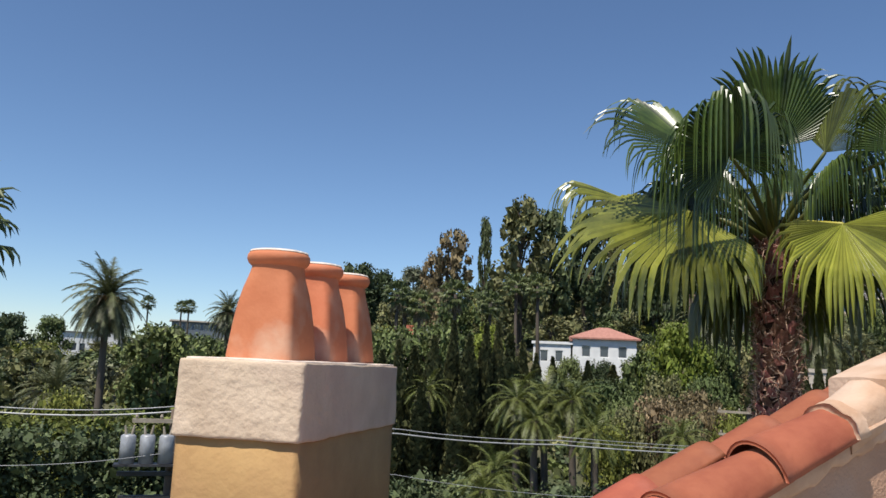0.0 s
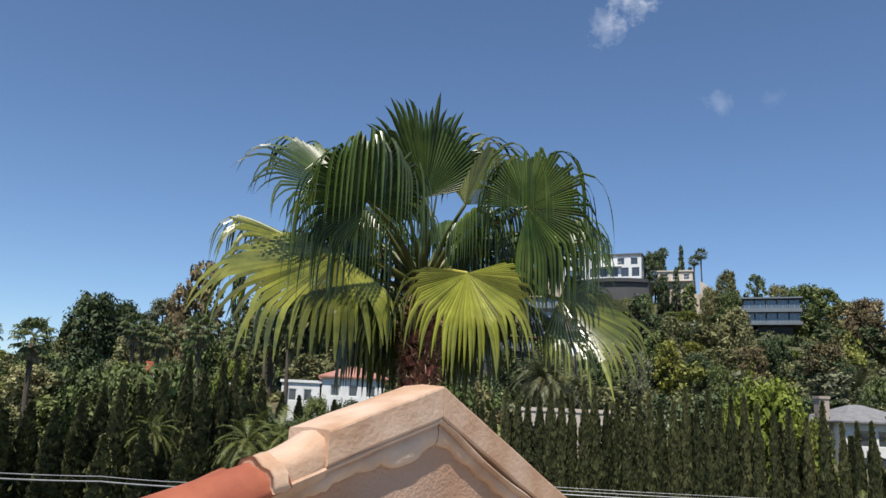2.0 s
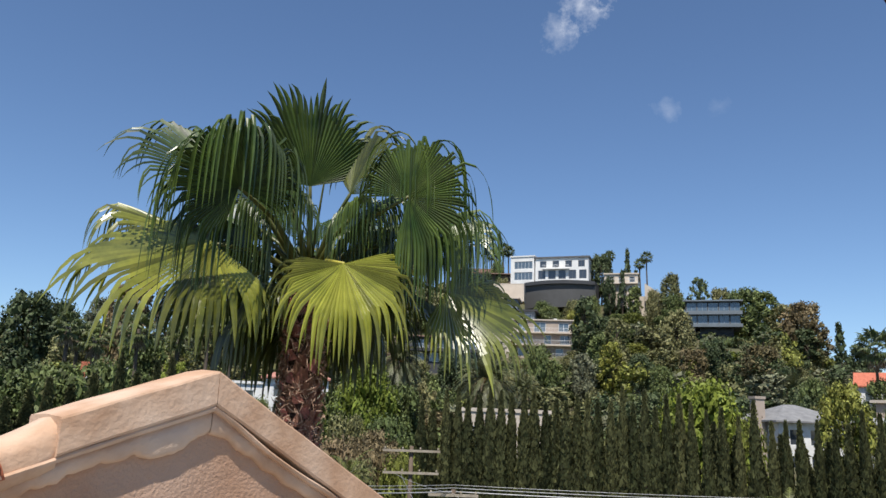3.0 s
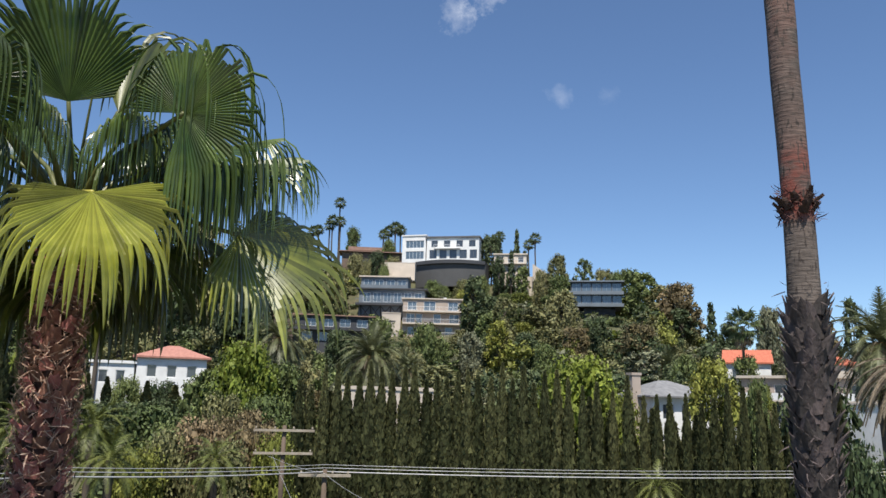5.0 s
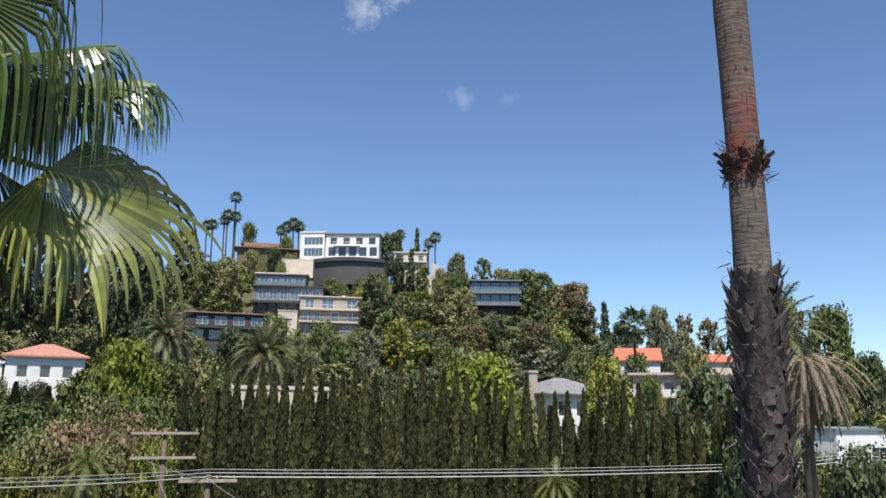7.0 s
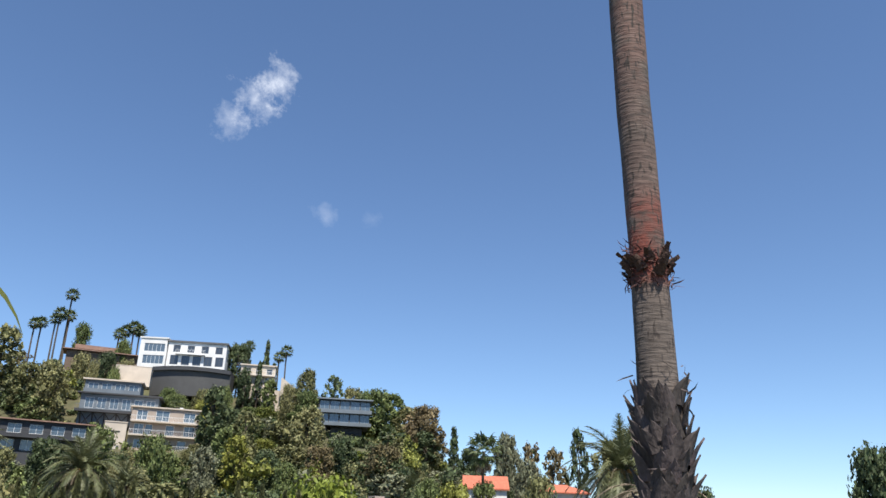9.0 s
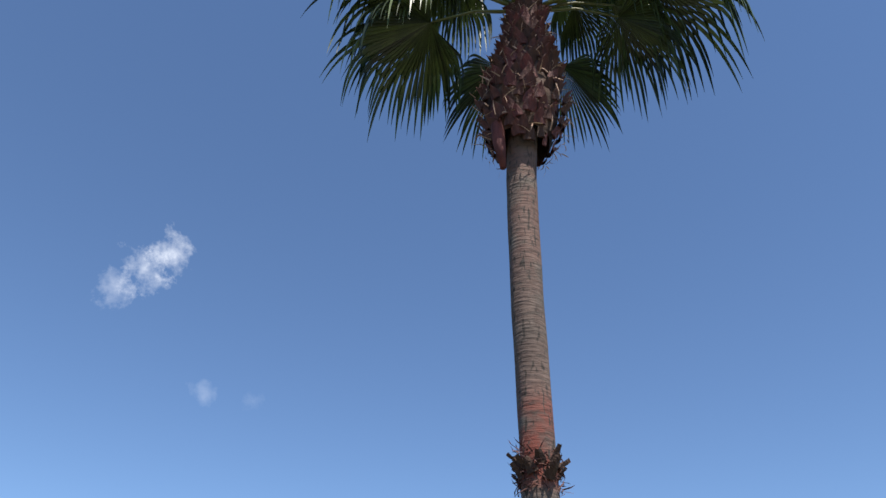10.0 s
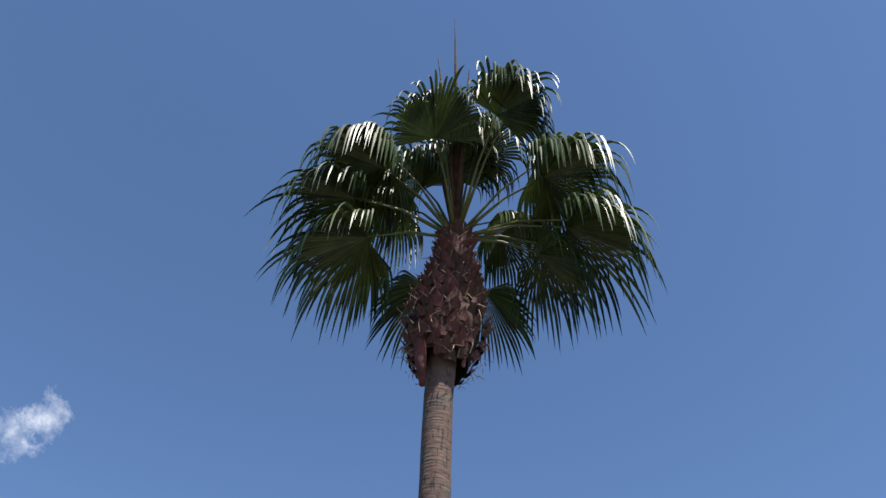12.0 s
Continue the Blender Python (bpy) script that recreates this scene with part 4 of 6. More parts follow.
TREE_WORDS = {
    "green": "leafy green", "dark": "dark green", "olive": "olive green", "lime": "bright lime-green", "yellow": "yellow-green", "rust": "rust-brown",
    "grey": "grey-green", "blue": "blue-green weeping", "brown": "twiggy brown", "cypress": "dark green",
}
FORM_WORDS = {"round": "broad tree with a rounded uneven crown", "tall": "tall eucalyptus with clumped crown", "pine": "slim conifer", "sparse": "open sparse-crowned tree", "bush": "dense garden shrub"}
BASES = {}


def tree(form, tone, x, y, z_top, width, turn=0.0, variant=0):
    """Puts up a tree whose top reaches z_top; width: crown width in metres."""
    z0 = ground_z(x, y)
    h = max(1.2, (z_top - z0) * 1.05)
    key = (form, tone, variant % (2 if form != "bush" else 1))
    if key not in BASES:
        BASES[key] = tree_meshes(form, tone, 7 + len(BASES) * 13)
    tr, cr = BASES[key]
    unit = {"round": 0.95, "tall": 0.58, "pine": 0.44, "sparse": 0.66, "bush": 1.4}[form]
    s = width / unit
    name = "shrub" if form == "bush" else "conifer" if form == "pine" else "tree"
    ob = thing(name, Matrix.Translation((x, y, z0)) @ Matrix.Rotation(turn, 4, "Z") @ Matrix.Diagonal((s, s, h, 1)), TREE_WORDS[tone] + " " + FORM_WORDS[form] + " on the slope", name if name != "conifer" else "tree", "hillside planting")
    part("trunk", tr, ob)
    part("crown", cr, ob)
    return ob


# named trees: form, tone, bearing, distance, rise of the top, width
TREES_A = [
    ("round", "green", -19.8, 66, 1.6, 8.5), ("round", "green", -17.4, 72, 1.0, 7), ("bush", "yellow", -27.6, 85, 0.0, 9), ("bush", "dark", -29.6, 70, -1.2, 9),
    ("round", "dark", -29.2, 150, 1.6, 9), ("round", "green", -26.8, 170, 1.6, 8), ("round", "dark", -31, 130, 1.4, 12), ("bush", "yellow", -25.6, 46, -3.2, 4.5),
    ("round", "dark", -6.4, 150, 6.6, 13), ("round", "dark", -4.6, 155, 6.2, 10), ("round", "grey", -2.4, 240, 6.7, 14), ("tall", "rust", 0.5, 110, 9.3, 7.5),
    ("tall", "rust", -0.9, 112, 7.6, 5), ("tall", "dark", 2.9, 122, 10.3, 3.2), ("tall", "olive", 5.6, 118, 11.8, 10.5), ("tall", "dark", 7.8, 122, 11.0, 9),
    ("round", "green", -3.2, 66, 2.4, 7), ("round", "green", -0.6, 64, 2.6, 6.5), ("round", "green", -5.6, 70, 1.8, 7), ("round", "lime", 3.4, 84, 3.0, 5),
    ("tall", "dark", 10.2, 125, 10.8, 9), ("tall", "olive", 12.6, 130, 11.2, 9), ("round", "dark", 15.2, 150, 11.2, 12), ("round", "green", 1.0, 95, 4.6, 8),
]
TREES_B = [
    ("round", "dark", 33.1, 190, 10.7, 4.5), ("pine", "dark", 34.0, 190, 11.2, 3.4), ("tall", "green", 34.9, 186, 10.0, 5), ("bush", "olive", 36.2, 184, 9.4, 5), ("bush", "green", 28.0, 186, 8.9, 6), ("bush", "olive", 30.4, 185, 9.0, 6), ("bush", "green", 31.8, 184, 9.3, 5), ("bush", "olive", 22.2, 200, 10.6, 7), ("bush", "dark", 23.8, 199, 10.9, 6), ("round", "green", 50.6, 118, 3.2, 5), ("round", "olive", 54.4, 108, 3.6, 6), ("round", "grey", 53.6, 118, 4.6, 6),
    ("round", "dark", 32.5, 200, 12.3, 8.5), ("pine", "dark", 34.4, 206, 12.7, 3.6), ("pine", "dark", 35.0, 204, 11.2, 3.6), ("pine", "dark", 33.1, 196, 12.4, 3.2),
    ("round", "olive", 37.5, 186, 10.5, 7.2), ("round", "green", 37.6, 176, 9.0, 7), ("sparse", "dark", 39.5, 190, 10.2, 6), ("round", "green", 42.5, 190, 9.3, 12),
    ("tall", "green", 43.8, 172, 9.1, 8), ("round", "olive", 40.9, 196, 9.4, 8), ("tall", "olive", 45.1, 168, 8.2, 9), ("tall", "rust", 46.8, 156, 7.1, 7),
    ("round", "dark", 49.5, 165, 5.4, 8), ("sparse", "grey", 52.0, 145, 5.6, 7.5), ("tall", "grey", 52.8, 150, 5.0, 6), ("sparse", "rust", 55.5, 150, 5.5, 7),
    ("sparse", "dark", 57.3, 150, 6.8, 5.5), ("round", "olive", 59.7, 140, 5.9, 10), ("round", "dark", 75.8, 110, 5.4, 9), ("round", "dark", 65.3, 100, 3.3, 6),
    ("bush", "lime", 39.7, 62, 3.0, 10.0), ("bush", "lime", 37.5, 63, 1.9, 5.2), ("bush", "yellow", 42.2, 60, 0.5, 4), ("round", "yellow", 51.5, 86, 1.5, 4),
    ("bush", "lime", 14.4, 72, 3.6, 8.0), ("bush", "olive", 13.0, 64, -0.2, 6), ("bush", "green", 15.8, 63, -0.2, 6), ("bush", "green", 6.6, 78, 0.9, 4.5), ("bush", "dark", 9.0, 78, 0.7, 5), ("bush", "olive", 11.4, 78, 0.8, 4.5), ("bush", "olive", 9.2, 46, -3.0, 5), ("bush", "brown", 11.0, 47, -2.2, 5), ("bush", "yellow", 7.4, 44, -4.2, 4.5), ("bush", "brown", 15.0, 48, -2.4, 5), ("bush", "olive", 13.0, 44, -3.6, 5), ("bush", "yellow", 16.6, 47, -3.2, 4.5), ("round", "green", 11.9, 72, 1.6, 5), ("round", "green", 17.2, 74, 2.2, 5), ("round", "dark", 25.2, 128, 4.3, 7),
    ("round", "dark", 32.3, 164, 7.7, 9), ("round", "green", 33.8, 160, 7.0, 8), ("tall", "olive", 36.0, 160, 7.2, 7), ("round", "olive", 38.1, 158, 7.3, 9), ("round", "rust", 40.3, 150, 5.3, 8), ("round", "lime", 41.1, 148, 5.1, 5),
    ("bush", "rust", 51.8, 84, -0.2, 4), ("round", "dark", 16.0, 165, 8.6, 11), ("tall", "olive", 17.4, 190, 11.7, 10), ("round", "olive", 19.3, 184, 9.6, 10), ("round", "yellow", 20.9, 182, 9.1, 7), ("round", "green", 20.1, 176, 7.5, 9),
    ("round", "green", 21.9, 214, 12.5, 6), ("bush", "green", 24.6, 206, 11.8, 5), ("bush", "olive", 25.0, 196, 10.5, 6), ("bush", "yellow", 30.5, 178, 8.2, 6), ("bush", "brown", 12.5, 56, -2.0, 5), ("round", "brown", 14.9, 58, -1.2, 4.5),
    ("bush", "yellow", 17.0, 62, -2.2, 5), ("bush", "green", 9.8, 54, -1.9, 5.5), ("round", "green", 8.0, 58, -1.1, 6), ("round", "blue", 55.4, 52, 2.0, 5.5), ("bush", "blue", 57.8, 36, -3.0, 4), ("bush", "green", 60.8, 48, -2.5, 5),
    ("bush", "blue", 64.7, 40, -3.1, 5), ("bush", "yellow", 68.2, 50, -3.9, 6), ("round", "dark", 46.0, 100, 2.5, 6), ("round", "dark", 47.7, 104, 2.1, 7), ("sparse", "grey", 43.8, 105, 3.5, 8),
    ("round", "green", 27.8, 118, 5.6, 6.3), ("tall", "dark", 31.2, 150, 9.1, 7.1), ("sparse", "olive", 33.5, 146, 7.7, 6.1), ("round", "dark", 35.0, 125, 5.1, 6.2),
    ("round", "olive", 37.8, 140, 7.8, 8.8), ("round", "grey", 30.9, 122, 5.0, 5.6), ("round", "rust", 38.8, 128, 5.2, 5.8), ("round", "dark", 40.6, 130, 5.9, 5.9),
    ("round", "olive", 20.6, 176, 9.8, 10.0), ("bush", "olive", 23.0, 184, 10.2, 4.0), ("bush", "green", 24.4, 184, 9.9, 4.0), ("round", "green", 24.2, 126, 5.8, 7.2),
    ("round", "dark", 32.8, 130, 5.3, 5.4), ("round", "green", 36.6, 110, 3.9, 4.6), ("bush", "green", 28.7, 184, 8.5, 7.7), ("bush", "olive", 30.7, 182, 8.7, 6.2),
    ("round", "dark", 21.1, 128, 4.9, 7.3), ("round", "olive", 18.7, 120, 4.2, 5.5), ("tall", "green", 32.1, 140, 6.4, 4.8), ("round", "rust", 46.1, 158, 8.3, 10.0),
    ("pine", "dark", 48.4, 150, 6.9, 3.8), ("round", "grey", 52.2, 140, 6.4, 6.2), ("sparse", "rust", 53.8, 150, 5.9, 5.1), ("round", "olive", 60.6, 140, 6.6, 7.7),
    ("round", "green", 63.1, 96, 6.4, 7.7), ("round", "yellow", 48.5, 84, 3.2, 5.8), ("round", "green", 51.4, 70, 1.9, 2.8), ("round", "dark", 45.1, 110, 3.9, 5.1),
    ("round", "green", 46.7, 100, 3.6, 4.2),
]
rt = random.Random(77)
for eye, rows_ in ((EYE_A, TREES_A), (EYE_B, TREES_B)):
    for i, (form, tone, bearing, far, rise, width) in enumerate(rows_):
        x, y, _ = spot(eye, bearing, far)
        rise += 0.35 if far > 100 and (bearing > 36 or bearing < 16) else 0.0
        tree(form, tone, x, y, top_z(eye, far, rise), width, rt.uniform(0, 6.28), i)

# what must stay in view: bearing from, bearing to, distance, rise of its visible foot
CLEAR = [
    (19.4, 25.4, 208, 10.2), (24.8, 32.7, 200, 8.3), (22.3, 27.8, 178, 6.3), (24.6, 31.1, 170, 5.2), (17.2, 24.1, 158, 4.2), (33.1, 37.0, 195, 8.7), (38.1, 42.8, 178, 6.8),
    (5.6, 14.6, 88, 0.0), (42.2, 50.1, 88, -0.9), (48.1, 52.0, 122, 2.6), (50.1, 57.9, 104, 0.0), (58.9, 74.5, 84, -2.9), (-31, -17, 200, 1.0),
]


def skyline(b):
    return float(np.interp(b, (-40, -28, -18, -7, -2, 4, 8, 17, 21, 26, 33, 38, 44, 48, 52, 60, 68, 80), (0.4, 0.6, 1.8, 5.6, 5.2, 8.0, 9.4, 10.6, 11.0, 10.6, 10.8, 8.5, 8.4, 6.4, 4.3, 4.3, 2.4, 2.2)))


placed = 0
tries = 0
while placed < 215 and tries < 12000:
    tries += 1
    b, far = rt.uniform(-36, 78), 62 + 190 * rt.random() ** 0.8
    x, y, z0 = spot(EYE_B, b, far)
    h = rt.uniform(4, 9.5)
    rise = math.degrees(math.atan2(z0 + h - EYE_B.z, far))
    half = math.degrees(3.2 / far)
    if rise > skyline(b) or any(a0 - half < b < a1 + half and far < d and rise > foot - 0.1 for a0, a1, d, foot in CLEAR):
        continue
    if any(a0 - half < b < a1 + half and d - 1.5 < far < d + 11 for a0, a1, d, foot in CLEAR):
        continue
    tone = rt.choice(("green", "dark", "olive", "green", "dark", "olive", "yellow", "grey", "rust") if b > 0 else ("green", "dark", "green", "olive", "yellow"))
    tree(rt.choice(("round", "round", "tall", "sparse")), tone, x, y, z0 + h, rt.uniform(5, 9.5), rt.uniform(0, 6.28), placed)
    placed += 1

# low shrubs between the houses
placed = 0
tries = 0
while placed < 170 and tries < 12000:
    tries += 1
    b, far = rt.uniform(13, 52), rt.uniform(115, 214)
    x, y, z0 = spot(EYE_B, b, far)
    h = rt.uniform(1.4, 3.8)
    rise = math.degrees(math.atan2(z0 + h - EYE_B.z, far))
    half = math.degrees(1.6 / far)
    if any(a0 - half < b < a1 + half and far < d and rise > foot + 0.15 for a0, a1, d, foot in CLEAR) or any(a0 - half < b < a1 + half and d - 0.8 < far < d + 10 for a0, a1, d, foot in CLEAR):
        continue
    tree("bush", rt.choice(("green", "dark", "olive", "olive", "yellow", "grey")), x, y, z0 + h, rt.uniform(3.5, 7), rt.uniform(0, 6.28), placed)
    placed += 1

# undergrowth over the slopes: nobody could count it
g = np.random.default_rng(4)
clumps = []
while len(clumps) < 6500:
    b, far = g.uniform(-42, 84), 36 + 230 * g.random() ** 0.75
    if any(a0 < b < a1 and d - 0.5 < far < d + 9 for a0, a1, d, foot in CLEAR):
        continue
    x, y, z = spot(EYE_B, b, far)
    r = g.uniform(0.5, 1.5) * (1.0 if far < 120 else 1.4)
    rise = math.degrees(math.atan2(z + r - EYE_B.z, far))
    if any(a0 < b < a1 and far < d and rise > foot + 0.3 for a0, a1, d, foot in CLEAR):
        continue
    clumps.append(((x, y, z + 0.25 * r), r))
for tone, chosen in (("olive", clumps[0::3]), ("green", clumps[1::3]), ("dark", clumps[2::3])):
    v, f = leaf_cloud(chosen, 34, 0.30, 8, 0.0, 0.7)
    under = new("undergrowth", fast_mesh("undergrowth", v, f, M_LEAF[tone]))
    tagged(under, TREE_WORDS[tone] + " low scrub covering the slope", "scrub", kind="stuff")
# crowns that run together between the single trees
thick = []
tries = 0
while len(thick) < 900 and tries < 30000:
    tries += 1
    b, far = g.uniform(-36, 78), 70 + 180 * g.random() ** 0.8
    x, y, z = spot(EYE_B, b, far)
    h = g.uniform(2.0, 7.5)
    rise = math.degrees(math.atan2(z + h - EYE_B.z, far))
    half = math.degrees(2.6 / far)
    if rise > skyline(b) - 0.2 or any(a0 - half < b < a1 + half and (far < d and rise > foot or d - 1.5 < far < d + 10) for a0, a1, d, foot in CLEAR):
        continue
    r = g.uniform(1.2, 2.4)
    base = (x, y, z + h - r)
    thick.append([(base, r)] + [((x + g.normal() * r * 0.8, y + g.normal() * r * 0.8, z + max(0.5, (h - r) * g.uniform(0.2, 0.95))), r * g.uniform(0.5, 0.9)) for _ in range(4)])
for k, tone in enumerate(("green", "olive", "dark", "yellow", "grey", "green", "dark", "olive")):
    v, f = leaf_cloud([c for group in thick[k::8] for c in group], 52, 0.26, 50 + k, 0.0, 0.9)
    tagged(new("thicket", fast_mesh("thicket", v, f, M_LEAF[tone])), TREE_WORDS[tone] + " thicket filling the slope between trees", "thicket", kind="stuff")
# woods along the far ridge
fc = []
for _ in range(900):
    b, far = g.uniform(-50, 85), g.uniform(270, 700)
    x, y, z = spot(EYE_B, b, far)
    if math.degrees(math.atan2(z + 7 - EYE_B.z, far)) > skyline(b):
        continue
    fc.append(((x, y, z + g.uniform(1, 4)), g.uniform(2.5, 5.5)))
v, f = leaf_cloud(fc, 4.5, 1.1, 12)
tagged(new("far_woods", fast_mesh("far_woods", v, f, M_LEAF["grey"])), "hazy grey-green woods on the far ridges", "woods", kind="stuff")


# ---- columnar cypresses ----
def cypress_mesh(seed):
    gg = np.random.default_rng(seed)
    k = 4200
    t = gg.random(k) ** 0.85
    lobes = 1 + 0.16 * np.sin(t * 23 + seed)
    rad = np.interp(t, [0, 0.08, 0.35, 0.62, 0.8, 0.93, 1.0], [0.42, 0.5, 0.48, 0.38, 0.24, 0.09, 0.008]) * lobes
    a = gg.uniform(0, 2 * np.pi, k)
    out = np.stack([np.cos(a), np.sin(a), np.zeros(k)], 1)
    rr_ = rad * gg.uniform(0.55, 1.08, k)
    p = out * rr_[:, None] + np.stack([np.zeros(k), np.zeros(k), t], 1)
    s = gg.uniform(0.6, 1.4, (k, 1))
    side = np.cross(out, [0, 0, 1]) + gg.normal(size=(k, 3)) * 0.5
    upv = np.stack([out[:, 0] * 0.35, out[:, 1] * 0.35, np.full(k, 0.12)], 1) + gg.normal(size=(k, 3)) * np.array([0.10, 0.10, 0.010])
    v = np.stack([p - side * s * 0.075 * np.array([1, 1, 0.1]), p - upv * s * 0.05, p + side * s * 0.075 * np.array([1, 1, 0.1]), p + upv * s * 0.17], 1).reshape(-1, 3)
    return fast_mesh("crown", v, np.arange(len(v)).reshape(-1, 4), M_LEAF["cypress"])


cyp_crowns = [cypress_mesh(s) for s in (3, 8, 21)]
cyp_trunk = Shape().tube([(0, 0, -0.06), (0, 0, 0.5), (0, 0, 0.9)], [0.16, 0.09, 0.02], 6).mesh("trunk", M_BARK)


def cypress(x, y, z_top, width, k, group="cypress hedge"):
    z0 = ground_z(x, y)
    ob = thing("cypress", Matrix.Translation((x, y, z0)) @ Matrix.Rotation(k * 1.3, 4, "Z") @ Matrix.Diagonal((width, width, z_top - z0, 1)), "narrow dark green columnar cypress in a tall row", "tree", group)
    part("trunk", cyp_trunk, ob)
    part("crown", cyp_crowns[k % 3], ob)


k = 0
b = 18.2
while b < 57.5:
    far = float(np.interp(b, (18, 31, 46, 58), (50, 48.5, 46.5, 44))) + rt.uniform(-0.4, 0.4)
    rise = float(np.interp(b, (18, 22, 31, 38, 46, 52, 58), (1.4, 2.2, 2.6, 2.0, 1.3, 1.0, 0.3))) + rt.uniform(-1.0, 0.6)
    x, y, _ = spot(EYE_B, b, far)
    cypress(x, y, top_z(EYE_B, far, rise), rt.uniform(0.95, 1.2) if b < 38 else rt.uniform(0.8, 1.1), k)
    b += rt.uniform(0.72, 0.98) if b < 38 else rt.uniform(0.85, 1.2)
    k += 1
b = 19.0
while b < 56:
    x, y, _ = spot(EYE_B, b, 51.5)
    cypress(x, y, top_z(EYE_B, 51.5, rt.uniform(-0.8, 0.8) - (0.7 if b > 40 else 0)), 1.4, k)
    b += 1.5
    k += 1
for b, far, rise in ((-4.4, 50, 0.8), (-3.2, 47, 1.6), (-2.0, 50, 1.2), (-0.6, 48, 2.0), (0.8, 52, 3.2), (2.0, 49, 2.2), (3.2, 50, 3.1), (4.1, 51, 3.3), (5.0, 48, 2.4), (5.9, 52, 1.9), (6.9, 78, 1.2), (8.1, 78, 1.0), (-5.6, 49, 0.2), (10.6, 78, 0.8), (12.4, 78, 0.6), (-1.4, 44, -1.4), (1.4, 43, -1.6), (-3.8, 43, -2.2), (3.9, 42, -2.6), (6.4, 44, -2.0), (-7.0, 46, -0.6), (-8.6, 48, -0.2), (-10, 47, -0.8)):
    x, y, _ = spot(EYE_A, b, far)
    cypress(x, y, top_z(EYE_A, far, rise), rt.uniform(1.3, 1.9), k, "loose cypresses")
    k += 1


# clipped hedge along the street
def hedge(b0, b1, far, rise, depth, tone, label, eye):
    x0, y0, _ = spot(eye, b0, far)
    x1, y1, _ = spot(eye, b1, far)
    gg = random.Random(int(far * 10))
    n = int(math.hypot(x1 - x0, y1 - y0) / 0.8) + 2
    cl = []
    for i in range(n):
        t = i / (n - 1)
        x, y = x0 + (x1 - x0) * t, y0 + (y1 - y0) * t
        zt, zb = top_z(eye, far, rise), ground_z(x, y)
        z = zb + 0.5
        while z < zt - 0.3:
            for _ in range(2):
                cl.append(((x + gg.uniform(-0.4, 0.4), y + gg.uniform(-depth, depth) / 2, z + gg.uniform(-0.3, 0.3)), gg.uniform(0.6, 1.0)))
            z += 0.8
    v, f = leaf_cloud(cl, 150, 0.13, int(far))
    tagged(new("hedge", fast_mesh("hedge", v, f, M_LEAF[tone])), label, "hedge", kind="stuff")


hedge(-33, -17.5, 38, -5.6, 2.2, "dark", "thick dark street hedge", EYE_A)
hedge(-34, -16.5, 42, -4.6, 2.0, "yellow", "yellow-green clipped street hedge", EYE_A)
hedge(-16, 18, 38.5, -7.2, 2.2, "dark", "dark ivy-like hedge below the cypresses", EYE_A)
hedge(6, 19, 76, -0.6, 1.2, "dark", "low clipped garden hedge", EYE_A)


# ---- far palms ----
def far_fan_crown(seed, mat, dead):
    r = random.Random(seed)
    v, f = [], []
    for k in range(26):
        a, e = k * 2.4, radians(75 - 130 * (k / 25) + r.uniform(-8, 8))
        d = Vector((math.cos(a) * math.cos(e), math.sin(a) * math.cos(e), math.sin(e)))
        lv, lf = fan_leaf(d * 0.55, d, 0.62, seed + k, segs=15, spread=110, droop=0.4, along=5, tent=0.45)
        lf = [tuple(i + len(v) for i in q) for q in lf]
        v += lv
        f += lf
    crown = mesh("crown", v, f, mat)
    sv, sf = [], []
    for k in range(dead):
        a = k * 2.4
        d = Vector((0.45 * math.cos(a), 0.45 * math.sin(a), -1)).normalized()
        lv, lf = fan_leaf(d * 0.3 + Vector((0, 0, -0.03 * k)), d, 0.75, seed + 60 + k, segs=8, spread=40, droop=0.8, along=3)
        sf += [tuple(i + len(sv) for i in q) for q in lf]
        sv += lv
    return crown, (mesh("dead_skirt", sv, sf, M_DRY) if dead else None)


FAN = [far_fan_crown(300, M_FAN_FAR, 10), far_fan_crown(500, M_FAN_FAR, 0)]
pt_me = Shape().tube([(0, 0, -0.05), (0.02, 0, 0.4), (0.0, 0.01, 0.75), (0, 0, 1.0)], [0.055, 0.040, 0.034, 0.040], 8).mesh("trunk", M_PTRUNK, True)


def far_palm(eye, b, far, rise, crown_r, skirted):
    x, y, z0 = spot(eye, b, far)
    zc = top_z(eye, far, rise) - crown_r * 0.8
    ob = thing("fan_palm", Matrix.Translation((x, y, z0)), ("slender fan palm with a shaggy brown skirt of dead leaves" if skirted else "slender fan palm with a small round crown"), "palm tree", "distant fan palms")
    h = zc - z0
    tr = part("trunk", pt_me, ob, "", Matrix.Diagonal((5.5, 5.5, h, 1)))
    c, s = FAN[0 if skirted else 1]
    m = Matrix.Translation((0, 0, h)) @ Matrix.Rotation(b, 4, "Z") @ Matrix.Diagonal((crown_r, crown_r, crown_r, 1))
    part("crown", c, ob, "", m)
    if s:
        part("dead_skirt", s, ob, "dry brown hanging leaves", m)


